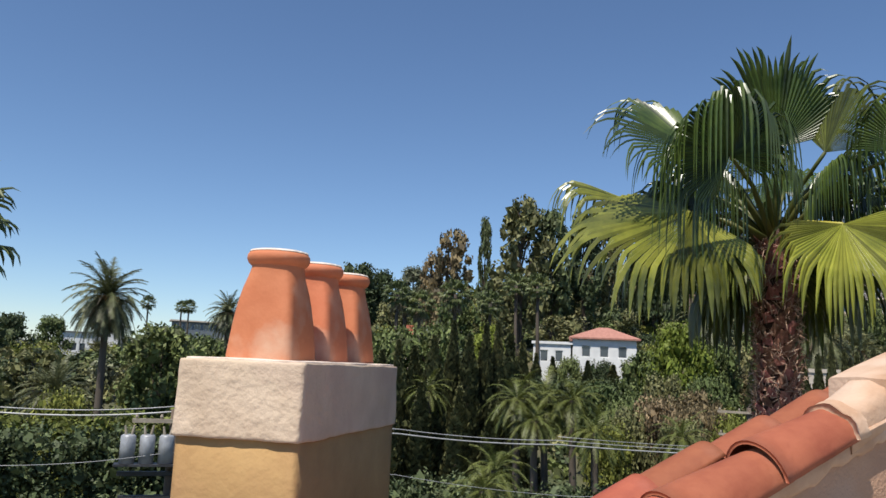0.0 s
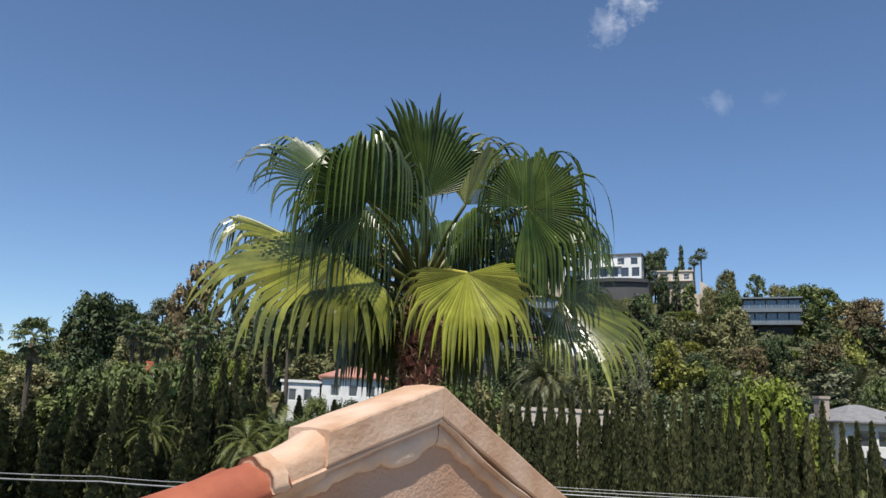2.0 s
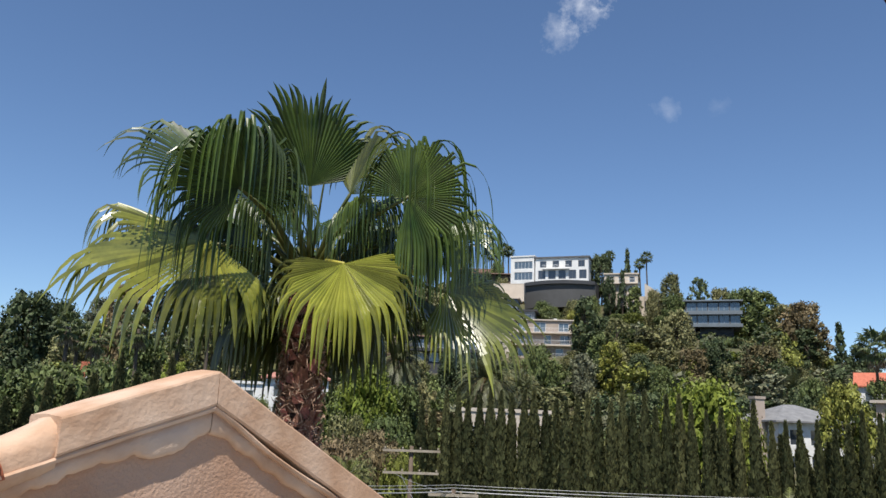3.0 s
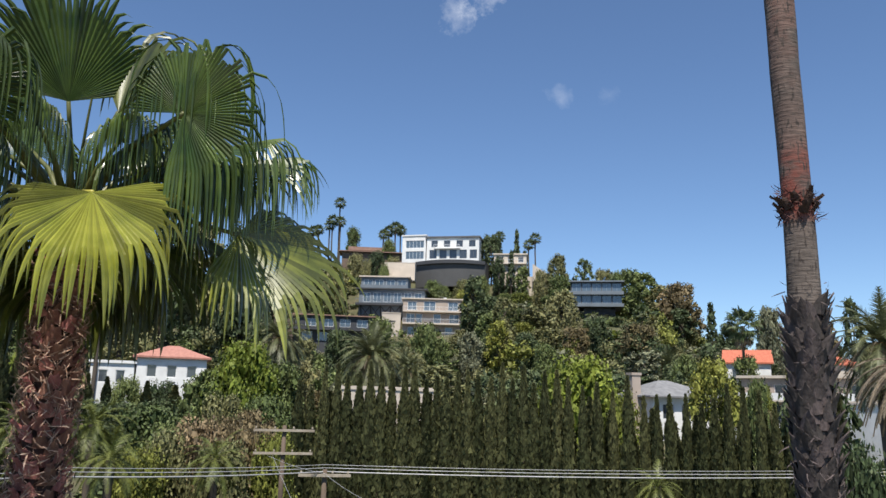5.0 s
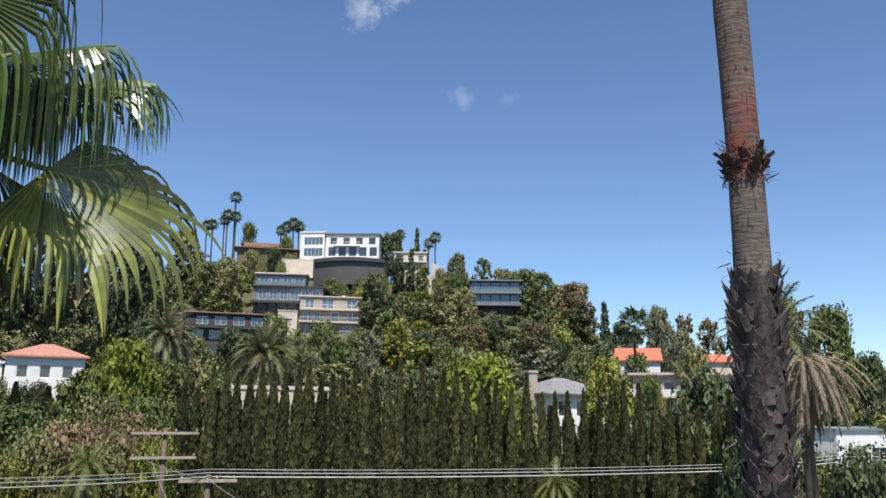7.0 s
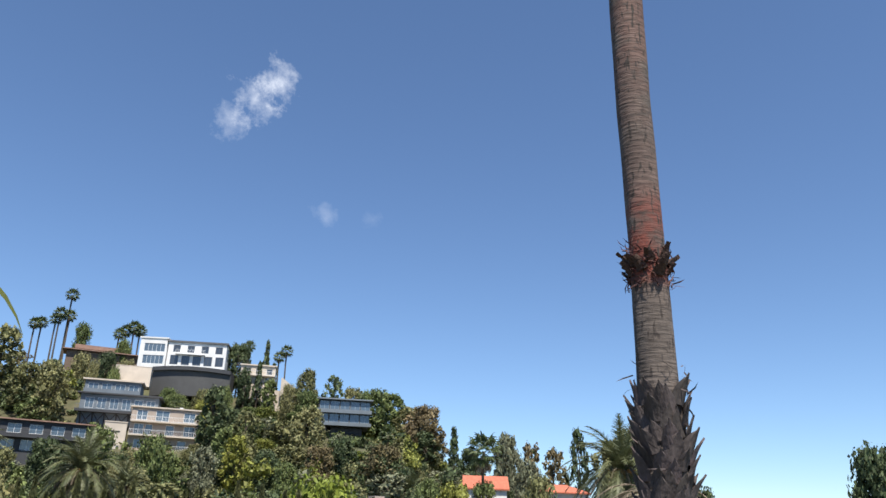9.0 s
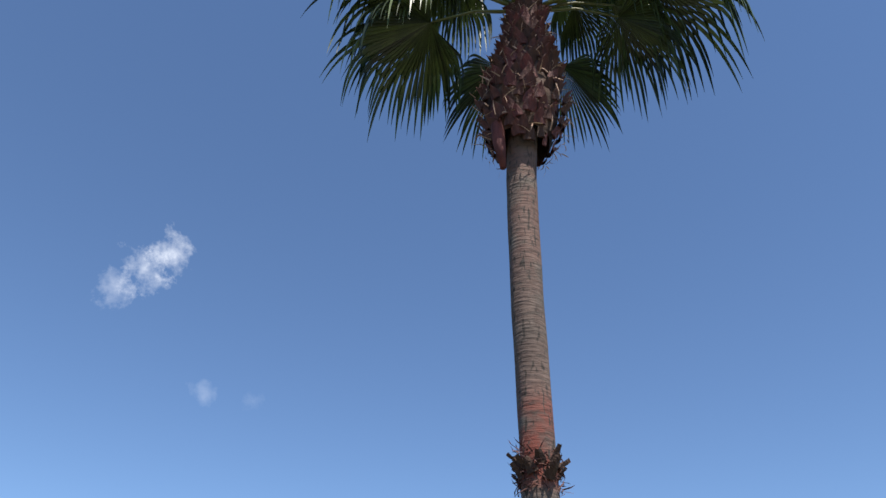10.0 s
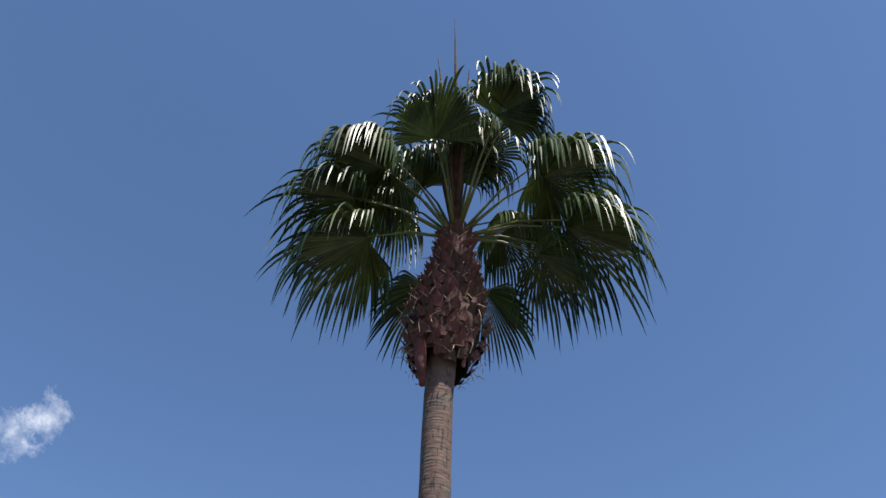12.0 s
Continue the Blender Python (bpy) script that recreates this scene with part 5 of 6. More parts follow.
for b, far, rise, r, sk in ((-12.6, 62, 5.2, 1.7, True), (-9.4, 64, 5.2, 1.7, True), (-3.5, 80, 6.1, 1.7, True), (-2.9, 84, 5.4, 1.5, True), (-1.8, 80, 5.5, 1.8, True), (0.8, 85, 6.4, 2.0, True), (3.4, 88, 5.6, 1.6, False), (5.3, 92, 7.0, 1.7, False), (6.9, 90, 7.0, 1.7, False), (-21.0, 200, 3.9, 2.0, False), (-18.3, 200, 3.8, 2.0, False), (-18.8, 201, 3.7, 1.8, False)):
    far_palm(EYE_A, b, far, rise, r, sk)
for b, far, rise, r, sk in ((20.8, 220, 14.8, 1.9, False), (20.3, 218, 13.5, 1.9, False), (20.9, 219, 13.4, 1.8, False), (20.1, 219, 13.1, 1.8, False), (18.9, 216, 12.6, 1.7, False), (19.3, 217, 12.7, 1.7, False), (24.6, 213, 12.9, 1.9, False), (25.1, 212, 13.2, 2.0, False), (25.5, 213, 13.0, 1.9, False), (24.2, 212, 12.6, 1.7, False), (31.3, 206, 12.3, 1.8, False), (33.1, 205, 12.7, 1.7, False), (35.3, 210, 12.1, 1.7, False), (35.8, 210, 12.6, 1.9, False), (43.6, 150, 7.3, 2.0, False), (44.6, 152, 6.5, 2.0, False), (50.5, 118, 6.9, 2.9, True), (52.0, 150, 6.7, 1.9, False), (54.0, 200, 6.0, 2.0, False), (28.7, 176, 8.2, 1.6, False)):
    far_palm(EYE_B, b, far, rise, r, sk)
far_palm(EYE_A, -34.0, 20, 11.0, 1.7, False)


def date_frond(length, a, e, seed, leaflet=0.20):
    r = random.Random(seed)
    d = Vector((math.cos(a) * math.cos(e), math.sin(a) * math.cos(e), math.sin(e)))
    pos, v, f, rach = Vector((0, 0, 0)), [], [], []
    n = 46
    for k in range(n):
        rach.append(Vector(pos))
        side = d.cross(Vector((0, 0, 1)))
        side = side.normalized() if side.length > 1e-3 else Vector((1, 0, 0))
        if k > 5:
            ll = length * leaflet * math.sin(math.pi * (0.12 + 0.8 * k / n)) * r.uniform(0.8, 1.15)
            for sg in (-1, 1):
                tip = pos + (side * sg * 0.8 + d * 0.75 + Vector((0, 0, -0.25 + r.uniform(-0.2, 0.3)))).normalized() * ll
                w = d * 0.0105 * length
                q = len(v)
                v += [pos - w, pos + w, tip]
                f.append((q, q + 1, q + 2))
        d = (d + Vector((0, 0, -0.040))).normalized()
        pos = pos + d * length / n
    return v, f, rach


def date_crown(seed, count, lo, hi, mat, leaflet=0.20):
    r = random.Random(seed)
    v, f = [], []
    for k in range(count):
        e = radians(hi - (hi - lo) * k / count + r.uniform(-6, 6))
        fv, ff, rach = date_frond(r.uniform(0.85, 1.1), k * 2.4 + r.uniform(-0.2, 0.2), e, seed + k, leaflet)
        f += [tuple(i + len(v) for i in q) for q in ff]
        v += fv
        tb = Shape().tube(rach[::9], 0.008, 4)
        f += [tuple(i + len(v) for i in q) for q in tb.f]
        v += tb.v
    return mesh("crown", v, f, mat)


M_DATE = surface("date_palm_frond", (0.072, 0.088, 0.034), (0.175, 0.180, 0.085), 1.5, 0.5, 0.0, leafy=0.2, islands=0.35)
M_QUEEN = surface("feathery_frond", (0.085, 0.110, 0.022), (0.17, 0.18, 0.045), 1.5, 0.5, 0.0, leafy=0.25, islands=0.35)
DATE = {"green": date_crown(900, 105, -50, 82, M_DATE), "dry": date_crown(990, 120, -80, 35, M_DRY, 0.085), "queen": date_crown(1100, 34, -35, 70, M_QUEEN)}
fruit = Shape()
rf = random.Random(6)
for k in range(26):
    a = k * 2.4
    fruit.tube([(0, 0, 0), (0.2 * math.cos(a), 0.2 * math.sin(a), 0.04), (0.30 * math.cos(a), 0.30 * math.sin(a), -0.08 + rf.uniform(-0.04, 0.04))], [0.02, 0.025, 0.012], 5)
M_FRUIT = surface("orange_fruit_stalks", (0.20, 0.10, 0.03), (0.34, 0.17, 0.05), 6.0, 0.8, 0.2)
fruit_me = fruit.mesh("fruit_stalks", M_FRUIT)
DATE_WORDS = {"green": "feathery date palm with a full arching crown", "dry": "date palm with a drooping skirt of dry brown fronds", "queen": "feathery palm with yellow-green drooping fronds"}


def date_palm(eye, b, far, rise, crown_r, sort, stout=1.0):
    """rise: of the crown's middle."""
    x, y, z0 = spot(eye, b, far)
    h = max(1.0, top_z(eye, far, rise) - z0)
    ob = thing("date_palm", Matrix.Translation((x, y, z0)), DATE_WORDS[sort], "palm tree", "feather palms")
    part("trunk", pt_me, ob, "", Matrix.Diagonal((8.5 * stout, 8.5 * stout, h, 1)))
    m = Matrix.Translation((0, 0, h)) @ Matrix.Rotation(b, 4, "Z") @ Matrix.Diagonal((crown_r, crown_r, crown_r, 1))
    part("crown", DATE[sort], ob, "", m)
    if sort == "green":
        part("fruit_stalks", fruit_me, ob, "orange fruit stalks", m)
        part("dead_skirt", DATE["dry"], ob, "dry hanging fronds", m @ Matrix.Diagonal((0.7, 0.7, 0.7, 1)))


date_palm(EYE_A, -23.6, 60, 3.5, 3.5, "green", 0.8)
date_palm(EYE_A, -26.2, 52, -3.0, 2.6, "green")
date_palm(EYE_A, -15.6, 110, 3.0, 3.6, "green")
date_palm(EYE_B, 23.5, 70, 3.1, 3.9, "green", 1.2)
date_palm(EYE_B, 16.7, 80, 4.2, 3.8, "green", 1.2)
date_palm(EYE_B, 26.2, 74, 2.3, 2.6, "green")
date_palm(EYE_B, 45.4, 108, 2.7, 3.6, "green")
date_palm(EYE_B, 60.0, 40, 4.4, 3.2, "green", 1.3)
date_palm(EYE_B, 61.9, 30, 3.2, 2.7, "dry", 0.7)
date_palm(EYE_B, 33.1, 160, 5.4, 3.0, "green")
for b, far, rise, r in ((5.6, 40, -2.2, 2.2), (7.6, 42, -2.0, 2.4), (9.6, 41, -2.0, 2.2), (11.2, 38, -4.2, 2.0), (6.9, 39, -3.6, 1.9), (4.2, 33, -7.2, 2.0), (3.4, 31, -8.6, 1.8), (-0.9, 46, -1.8, 1.8)):
    date_palm(EYE_A, b, far, rise, r, "queen", 0.6)
date_palm(EYE_B, 12.4, 40, -4.4, 2.0, "queen", 0.6)
date_palm(EYE_B, 44.8, 42, -5.5, 1.8, "queen", 0.6)


# ---- houses on the slopes ----
def holed_panel(sh, w, h, t, holes, y=0.0):
    """A wall panel in the x-z plane, front at y, with rectangular openings right through it."""
    xs = sorted({0.0, w, *(v for a in holes for v in (a[0], a[1]))})
    zs = sorted({0.0, h, *(v for a in holes for v in (a[2], a[3]))})
    def solid(i, j):
        if not (0 <= i < len(xs) - 1 and 0 <= j < len(zs) - 1):
            return False
        cx, cz = (xs[i] + xs[i + 1]) / 2, (zs[j] + zs[j + 1]) / 2
        return not any(a[0] < cx < a[1] and a[2] < cz < a[3] for a in holes)
    for i in range(len(xs) - 1):
        for j in range(len(zs) - 1):
            if not solid(i, j):
                continue
            x0, x1, z0, z1 = xs[i], xs[i + 1], zs[j], zs[j + 1]
            vs = [(x0, y, z0), (x1, y, z0), (x1, y, z1), (x0, y, z1), (x0, y + t, z0), (x1, y + t, z0), (x1, y + t, z1), (x0, y + t, z1)]
            fs = [(0, 1, 2, 3), (7, 6, 5, 4)]
            if not solid(i - 1, j):
                fs.append((0, 3, 7, 4))
            if not solid(i + 1, j):
                fs.append((1, 5, 6, 2))
            if not solid(i, j - 1):
                fs.append((0, 4, 5, 1))
            if not solid(i, j + 1):
                fs.append((3, 2, 6, 7))
            sh.add(vs, fs)
    return sh


def building(name, a, c, z0, z1, deep, wall, windows, label, category="house", roof=("flat", 0.3, 0.5), roof_mat=None, frame=(0.75, 0.75, 0.74), glass=None, side_windows=(), foot=3.0):
    """A building whose front runs from a to c as seen from the canyon; windows: rectangles x0, x1, z0, z1 on the front."""
    a, c = Vector((a[0], a[1], 0)), Vector((c[0], c[1], 0))
    w = (c - a).length
    turn = math.degrees(math.atan2(c.y - a.y, c.x - a.x))
    h = z1 - z0
    ob = thing(name, pose(a.x, a.y, z0, 0, 0, turn), label, category, "hillside houses")
    sh = Shape()
    t = 0.25
    holed_panel(sh, w, h, t, windows)
    sh.box(0, t, t, deep, -foot, h)
    sh.box(w - t, w, t, deep, -foot, h)
    sh.box(t, w - t, deep - t, deep, -foot, h)
    sh.box(t, w - t, t, deep - t, -0.3, -0.05)
    sh.box(0, w, 0, t, -foot, -0.002)
    part("wall", sh.mesh("wall", wall), ob)
    fm = paint("frame_%d_%d" % (int(frame[0] * 100), int(frame[2] * 100)), frame)
    for x0, x1, q0, q1 in windows:
        fr = Shape()
        b = 0.07
        fr.box(x0, x1, 0.08, 0.16, q0, q0 + b).box(x0, x1, 0.08, 0.16, q1 - b, q1)
        n = max(1, round((x1 - x0) / 1.1))
        for i in range(n + 1):
            xx = x0 + (x1 - x0 - b) * i / n
            fr.box(xx, xx + b, 0.084, 0.156, q0 + b, q1 - b)
        win = part("window", fr.mesh("window", fm), ob)
        part("pane", Shape().box(x0 + 0.02, x1 - 0.02, 0.12, 0.13, q0 + 0.02, q1 - 0.02).mesh("pane", glass or M_GLASS), win)
    sort, over, high = roof
    rm = roof_mat or paint("dark_flat_roof", (0.12, 0.12, 0.125))
    rs = Shape()
    if sort == "flat":
        rs.box(-over, w + over, -over, deep + over, h + 0.002, h + high)
    elif sort == "hip":
        i = min(deep, w) * 0.42
        e = over
        vs = [(-e, -e, h), (w + e, -e, h), (w + e, deep + e, h), (-e, deep + e, h), (i, deep / 2, h + high), (w - i, deep / 2, h + high), (-e, -e, h - 0.18), (w + e, -e, h - 0.18), (w + e, deep + e, h - 0.18), (-e, deep + e, h - 0.18)]
        rs.add(vs, [(0, 1, 5, 4), (1, 2, 5), (2, 3, 4, 5), (3, 0, 4), (6, 7, 1, 0), (7, 8, 2, 1), (8, 9, 3, 2), (9, 6, 0, 3), (9, 8, 7, 6)])
    else:
        e = over
        vs = [(-e, -e, h), (w + e, -e, h), (w + e, deep + e, h + high), (-e, deep + e, h + high), (-e, -e, h + 0.22), (w + e, -e, h + 0.22), (w + e, deep + e, h + high + 0.22), (-e, deep + e, h + high + 0.22)]
        rs.add(vs, [(3, 2, 1, 0), (4, 5, 6, 7), (0, 1, 5, 4), (1, 2, 6, 5), (2, 3, 7, 6), (3, 0, 4, 7)])
    part("roof", rs.mesh("roof", rm), ob)
    return ob, w, h


def balcony(ob, x0, x1, z, out, slab_mat, rail_mat, solid=False, rail=1.0, thick=0.22):
    b = part("balcony", Shape().box(x0, x1, -out, -0.002, z - thick, z).mesh("balcony", slab_mat), ob)
    if solid:
        part("rail", Shape().box(x0, x1, -out, -out + 0.08, z + 0.002, z + rail).mesh("rail", rail_mat), b)
        return
    r = Shape().box(x0, x1, -out, -out + 0.06, z + rail - 0.06, z + rail).box(x0, x1, -out, -out + 0.05, z + 0.08, z + 0.13)
    n = int((x1 - x0) / 0.32)
    for i in range(n + 1):
        xx = x0 + (x1 - x0 - 0.035) * i / n
        r.box(xx, xx + 0.035, -out + 0.008, -out + 0.042, z + 0.002, z + rail - 0.06)
    part("rail", r.mesh("rail", rail_mat), b)


def row(x0, x1, n, w, z0, z1):
    """n evenly spaced openings."""
    s = (x1 - x0) / n
    return [(x0 + s * (i + 0.5) - w / 2, x0 + s * (i + 0.5) + w / 2, z0, z1) for i in range(n)]


P_WHITE = paint("white_plaster", (0.78, 0.78, 0.76))
P_PALE = paint("pale_plaster", (0.60, 0.52, 0.43))
P_PINK = paint("pinkish_plaster", (0.42, 0.345, 0.285))
P_GREY = paint("blue_grey_siding", (0.17, 0.20, 0.23))
P_BROWN = paint("brown_siding", (0.17, 0.12, 0.09))
P_DARK = paint("charcoal_siding", (0.055, 0.058, 0.065))
P_CONC = paint("stained_dark_concrete", (0.085, 0.085, 0.085))
P_REDROOF = surface("red_tile_roof", (0.42, 0.115, 0.065), (0.56, 0.18, 0.10), 1.2, 0.8, 0.5, 8.0, stretch=(3, 1, 1))
P_PINKROOF = surface("faded_pink_tile_roof", (0.36, 0.16, 0.12), (0.47, 0.23, 0.175), 1.2, 0.8, 0.5, 8.0, stretch=(3, 1, 1))
P_GREYROOF = surface("grey_shingle_roof", (0.16, 0.16, 0.165), (0.25, 0.25, 0.25), 1.5, 0.9, 0.5, 9.0)
P_BROWNROOF = surface("brown_gravel_roof", (0.22, 0.13, 0.10), (0.32, 0.21, 0.16), 1.0, 0.9, 0.4, 8.0)

# white villa on the crest and its glazed wing
ob, w, h = building("house", (92.2, 177.0), (102.8, 168.0), 44.0, 49.8, 9, P_WHITE, row(0.4, 13.8, 4, 1.7, 3.4, 5.1) + row(0.4, 13.8, 5, 1.9, 0.3, 2.6), "white two-storey villa with dark trim on the hilltop", roof=("flat", 0.35, 0.4), frame=(0.1, 0.1, 0.11))
balcony(ob, 2.0, 9.0, 3.0, 1.0, P_WHITE, P_WHITE, False, 0.9)
ob, w, h = building("house", (87.4, 181.9), (92.1, 177.4), 43.7, 50.5, 8, P_WHITE, [(1.0, 6.0, 3.6, 5.6), (1.0, 6.0, 0.6, 2.7)], "white glazed modern wing beside the villa", roof=("flat", 0.2, 0.35), roof_mat=P_WHITE, glass=M_GLASS_B)
# curved dark retaining drum under the villa
drum = thing("retaining_wall", pose(94.9, 168.9, 35.2, 0, 0, math.degrees(math.atan2(-11.2, 13.0))), "tall curved dark concrete retaining wall with a deck slab", "wall")
for nm, r0, z0, z1, mt, lb in (("curved_wall", 0.0, 2.6, 6.4, P_CONC, "water-stained dark concrete"), ("deck_slab", 0.7, 6.4, 7.3, P_DARK, "dark overhanging deck edge")):
    sh = Shape()
    vs, fs, n = [], [], 26
    for i in range(n + 1):
        x = -9.0 + 18.0 * i / n
        y = -3.2 * (1 - (x / 9.0) ** 2) - r0
        for yy, zz in ((y, z0), (y, z1), (6, z1), (6, z0)):
            vs.append((x, yy, zz - (2 if nm == "curved_wall" and zz == z0 else 0)))
    for i in range(n):
        for k_ in range(4):
            p, q = 4 * i + k_, 4 * i + (k_ + 1) % 4
            fs.append((p, q, q + 4, p + 4))
    fs += [(3, 2, 1, 0), tuple(range(4 * n, 4 * n + 4))]
    part(nm, sh.add(vs, fs).mesh(nm, mt), drum, lb)
# stilt house with balconies
ob, w, h = building("house", (69.0, 165.9), (82.0, 157.8), 29.6, 32.8, 8, P_GREY, row(0.6, 15.0, 6, 1.7, 0.3, 2.5), "blue-grey hillside house on a black timber truss", roof=("flat", 0.7, 0.3), roof_mat=P_DARK, glass=M_GLASS_B)
balcony(ob, -0.6, 16.2, -0.1, 1.4, P_DARK, P_GREY, False, 1.0, 0.5)
for i in range(6):
    x = 0.6 + 2.3 * i
    leg = Shape().tube([(x, -0.8, -0.6), (x + 0.1, 0.4, -4.6)], 0.14, 6)
    if i < 5:
        leg.tube([(x, -0.8, -0.7), (x + 2.3, -0.3, -3.6)], 0.10, 5).tube([(x + 2.3, -0.8, -0.7), (x, -0.3, -3.6)], 0.10, 5)
    part("truss", leg.mesh("truss", M_DARKMETAL), ob, "black timber cross-bracing")
ob, w, h = building("house", (70.1, 167.6), (79.5, 161.7), 33.2, 36.0, 7, P_GREY, row(0.3, 11.0, 4, 2.0, 0.3, 2.2), "blue-grey upper floor with a pale flat roof", roof=("flat", 0.5, 0.3), roof_mat=P_PALE, glass=M_GLASS_B)
balcony(ob, 0, 11.2, 0.0, 1.0, P_GREY, P_GREY, True, 0.9)
ob, w, h = building("house", (77.5, 171.0), (84.0, 167.2), 37.1, 40.8, 5, P_PALE, [], "plain pale terrace wall stepping up the slope", roof=("flat", 0.05, 0.1), roof_mat=P_PALE, foot=0.6)
# apartment block with three storeys and balconies
ob, w, h = building("apartment_building", (74.4, 153.4), (85.8, 147.3), 21.3, 29.7, 10, P_PINK, [(1.0, 3.0, 6.0, 7.9), (4.6, 7.2, 5.9, 8.0), (10.0, 12.2, 6.0, 7.9), (0.8, 2.6, 3.2, 5.2), (2.9, 4.3, 3.2, 5.2), (6.8, 8.4, 3.2, 5.2), (10.3, 12.4, 3.2, 5.2), (9.4, 11.0, 0.4, 2.3), (1.2, 2.6, 0.5, 2.2)], "pinkish three-storey apartment block with white-railed balconies", "building", ("flat", 0.35, 0.25), P_PALE, frame=(0.85, 0.85, 0.84), glass=M_GLASS_B)
balcony(ob, 0, w, 5.7, 1.2, P_PALE, P_WHITE)
balcony(ob, 0, w, 3.0, 1.2, P_PALE, P_WHITE)
balcony(ob, 8.6, w, 0.1, 1.2, P_PALE, P_WHITE)
part("vent", Shape().box(9.0, 9.7, 3.0, 3.7, 8.66, 9.3).mesh("vent", P_WHITE), ob)
ob, w, h = building("apartment_building", (70.3, 155.4), (74.0, 153.6), 19.3, 26.4, 9, P_PALE, [(1.6, 2.2, 1.9, 2.7), (2.6, 3.2, 1.9, 2.7)], "pale blank end wing of the apartment block", "building", ("flat", 0.1, 0.2), P_PALE)
sign = part("letter_bar", Shape().box(1.2, 3.0, -0.05, -0.003, 5.2, 5.5).mesh("letter_bar", P_DARK), ob, "dark unreadable sign lettering")
# long dark house with a brown roof
ob, w, h = building("house", (49.8, 153.2), (64.7, 147.6), 18.7, 24.3, 9, P_DARK, row(1.5, 15.5, 4, 2.2, 3.4, 5.0) + row(1.0, 10.5, 3, 2.1, 0.5, 2.3), "long charcoal two-storey house with a brown low roof", roof=("shed", 0.6, 0.9), roof_mat=P_BROWNROOF, glass=M_GLASS_B)
balcony(ob, -0.4, w + 0.4, 2.9, 1.3, P_DARK, M_DARKMETAL, False, 0.9, 0.3)
ob, w, h = building("house", (46.0, 155.1), (49.7, 153.5), 18.7, 23.8, 8, P_BROWN, [], "reddish brown side wing of the dark house", roof=("flat", 0.2, 0.3), roof_mat=P_BROWNROOF)
# low brown house on the crest
ob, w, h = building("house", (74.9, 193.3), (91.5, 186.0), 42.6, 46.8, 10, P_BROWN, [(2.6, 8.6, 0.9, 2.2)], "low brown flat-roofed house on the crest", roof=("shed", 1.0, 0.8), roof_mat=P_BROWNROOF)
part("upper_roof", Shape().box(1.5, 12.0, 3.0, 10.0, 5.3, 6.3).mesh("upper_roof", P_BROWNROOF), ob, "reddish brown raised roof")
balcony(ob, 2.0, 9.0, 0.0, 0.8, P_BROWN, P_PALE, False, 0.9)
# glass house that juts out of the slope
ob, w, h = building("house", (110.0, 139.3), (118.9, 132.1), 29.8, 35.2, 9, P_DARK, row(0.2, 11.5, 5, 2.05, 3.1, 5.1) + row(0.2, 11.5, 5, 2.05, 0.5, 2.3), "grey cantilevered glass house with two bands of windows", roof=("flat", 0.6, 0.3), roof_mat=P_GREY, frame=(0.30, 0.34, 0.38), glass=M_GLASS_B, foot=0.2)
balcony(ob, -0.4, w + 0.4, 2.75, 0.8, P_GREY, P_GREY, True, 0.5, 0.3)
balcony(ob, -0.4, w + 0.4, 0.0, 0.8, P_GREY, P_GREY, True, 0.4, 0.3)
part("base", Shape().box(3.0, 10.0, 1.2, 8.0, -4.6, -0.4).mesh("base", P_DARK), ob, "dark recessed base")
# pale terraces with an outside stair
ob, w, h = building("house", (104.1, 162.6), (110.6, 157.7), 39.5, 44.5, 7, P_PALE, row(0.3, 8.0, 3, 1.4, 3.0, 4.4) + row(0.3, 8.0, 3, 1.4, 0.4, 2.2), "pale stepped villa behind palms", roof=("flat", 0.3, 0.3), roof_mat=P_PALE)
balcony(ob, 0, w, 2.7, 1.0, P_PALE, P_WHITE)
terr = thing("garden_wall", pose(109.0, 156.5, 35.2, 0, 0, -37), "white terraced garden wall with an outside stair", "wall")
part("wall", Shape().box(-2.0, 6.0, 0, 0.5, -1.5, 3.4).box(6.0, 9.5, 0.3, 0.8, -1.5, 2.6).mesh("wall", P_PALE), terr)
st = Shape()
for i in range(12):
    st.box(2.2 + 0.36 * i, 2.56 + 0.36 * i, -1.2, -0.004, 2.0, 6.3 - 0.26 * i)
part("stair", st.mesh("stair", P_PALE), terr, "white outside stair")
ob, w, h = building("house", (99.2, 129.7), (102.1, 127.2), 23.9, 27.3, 4, P_GREY, [(0.4, 1.6, 0.6, 2.4)], "small grey garden house among trees", roof=("hip", 0.4, 0.9), roof_mat=P_GREYROOF)

# white house with a faded red roof
ob, w, h = building("house", (11.6, 88.25), (18.6, 87.0), 5.4, 11.5, 8, P_WHITE, row(0.5, 6.6, 3, 1.0, 3.9, 5.2) + [(1.8, 3.3, 0.3, 2.4)], "white two-storey house with a faded red tile roof", roof=("hip", 0.45, 1.4), roof_mat=P_PINKROOF)
ob, w, h = building("house", (7.2, 89.1), (11.4, 88.3), 5.4, 10.6, 7, P_WHITE, row(0.4, 3.8, 2, 0.9, 3.2, 4.5), "white flat-roofed wing beside the tiled house", roof=("flat", 0.2, 0.3), roof_mat=P_WHITE)
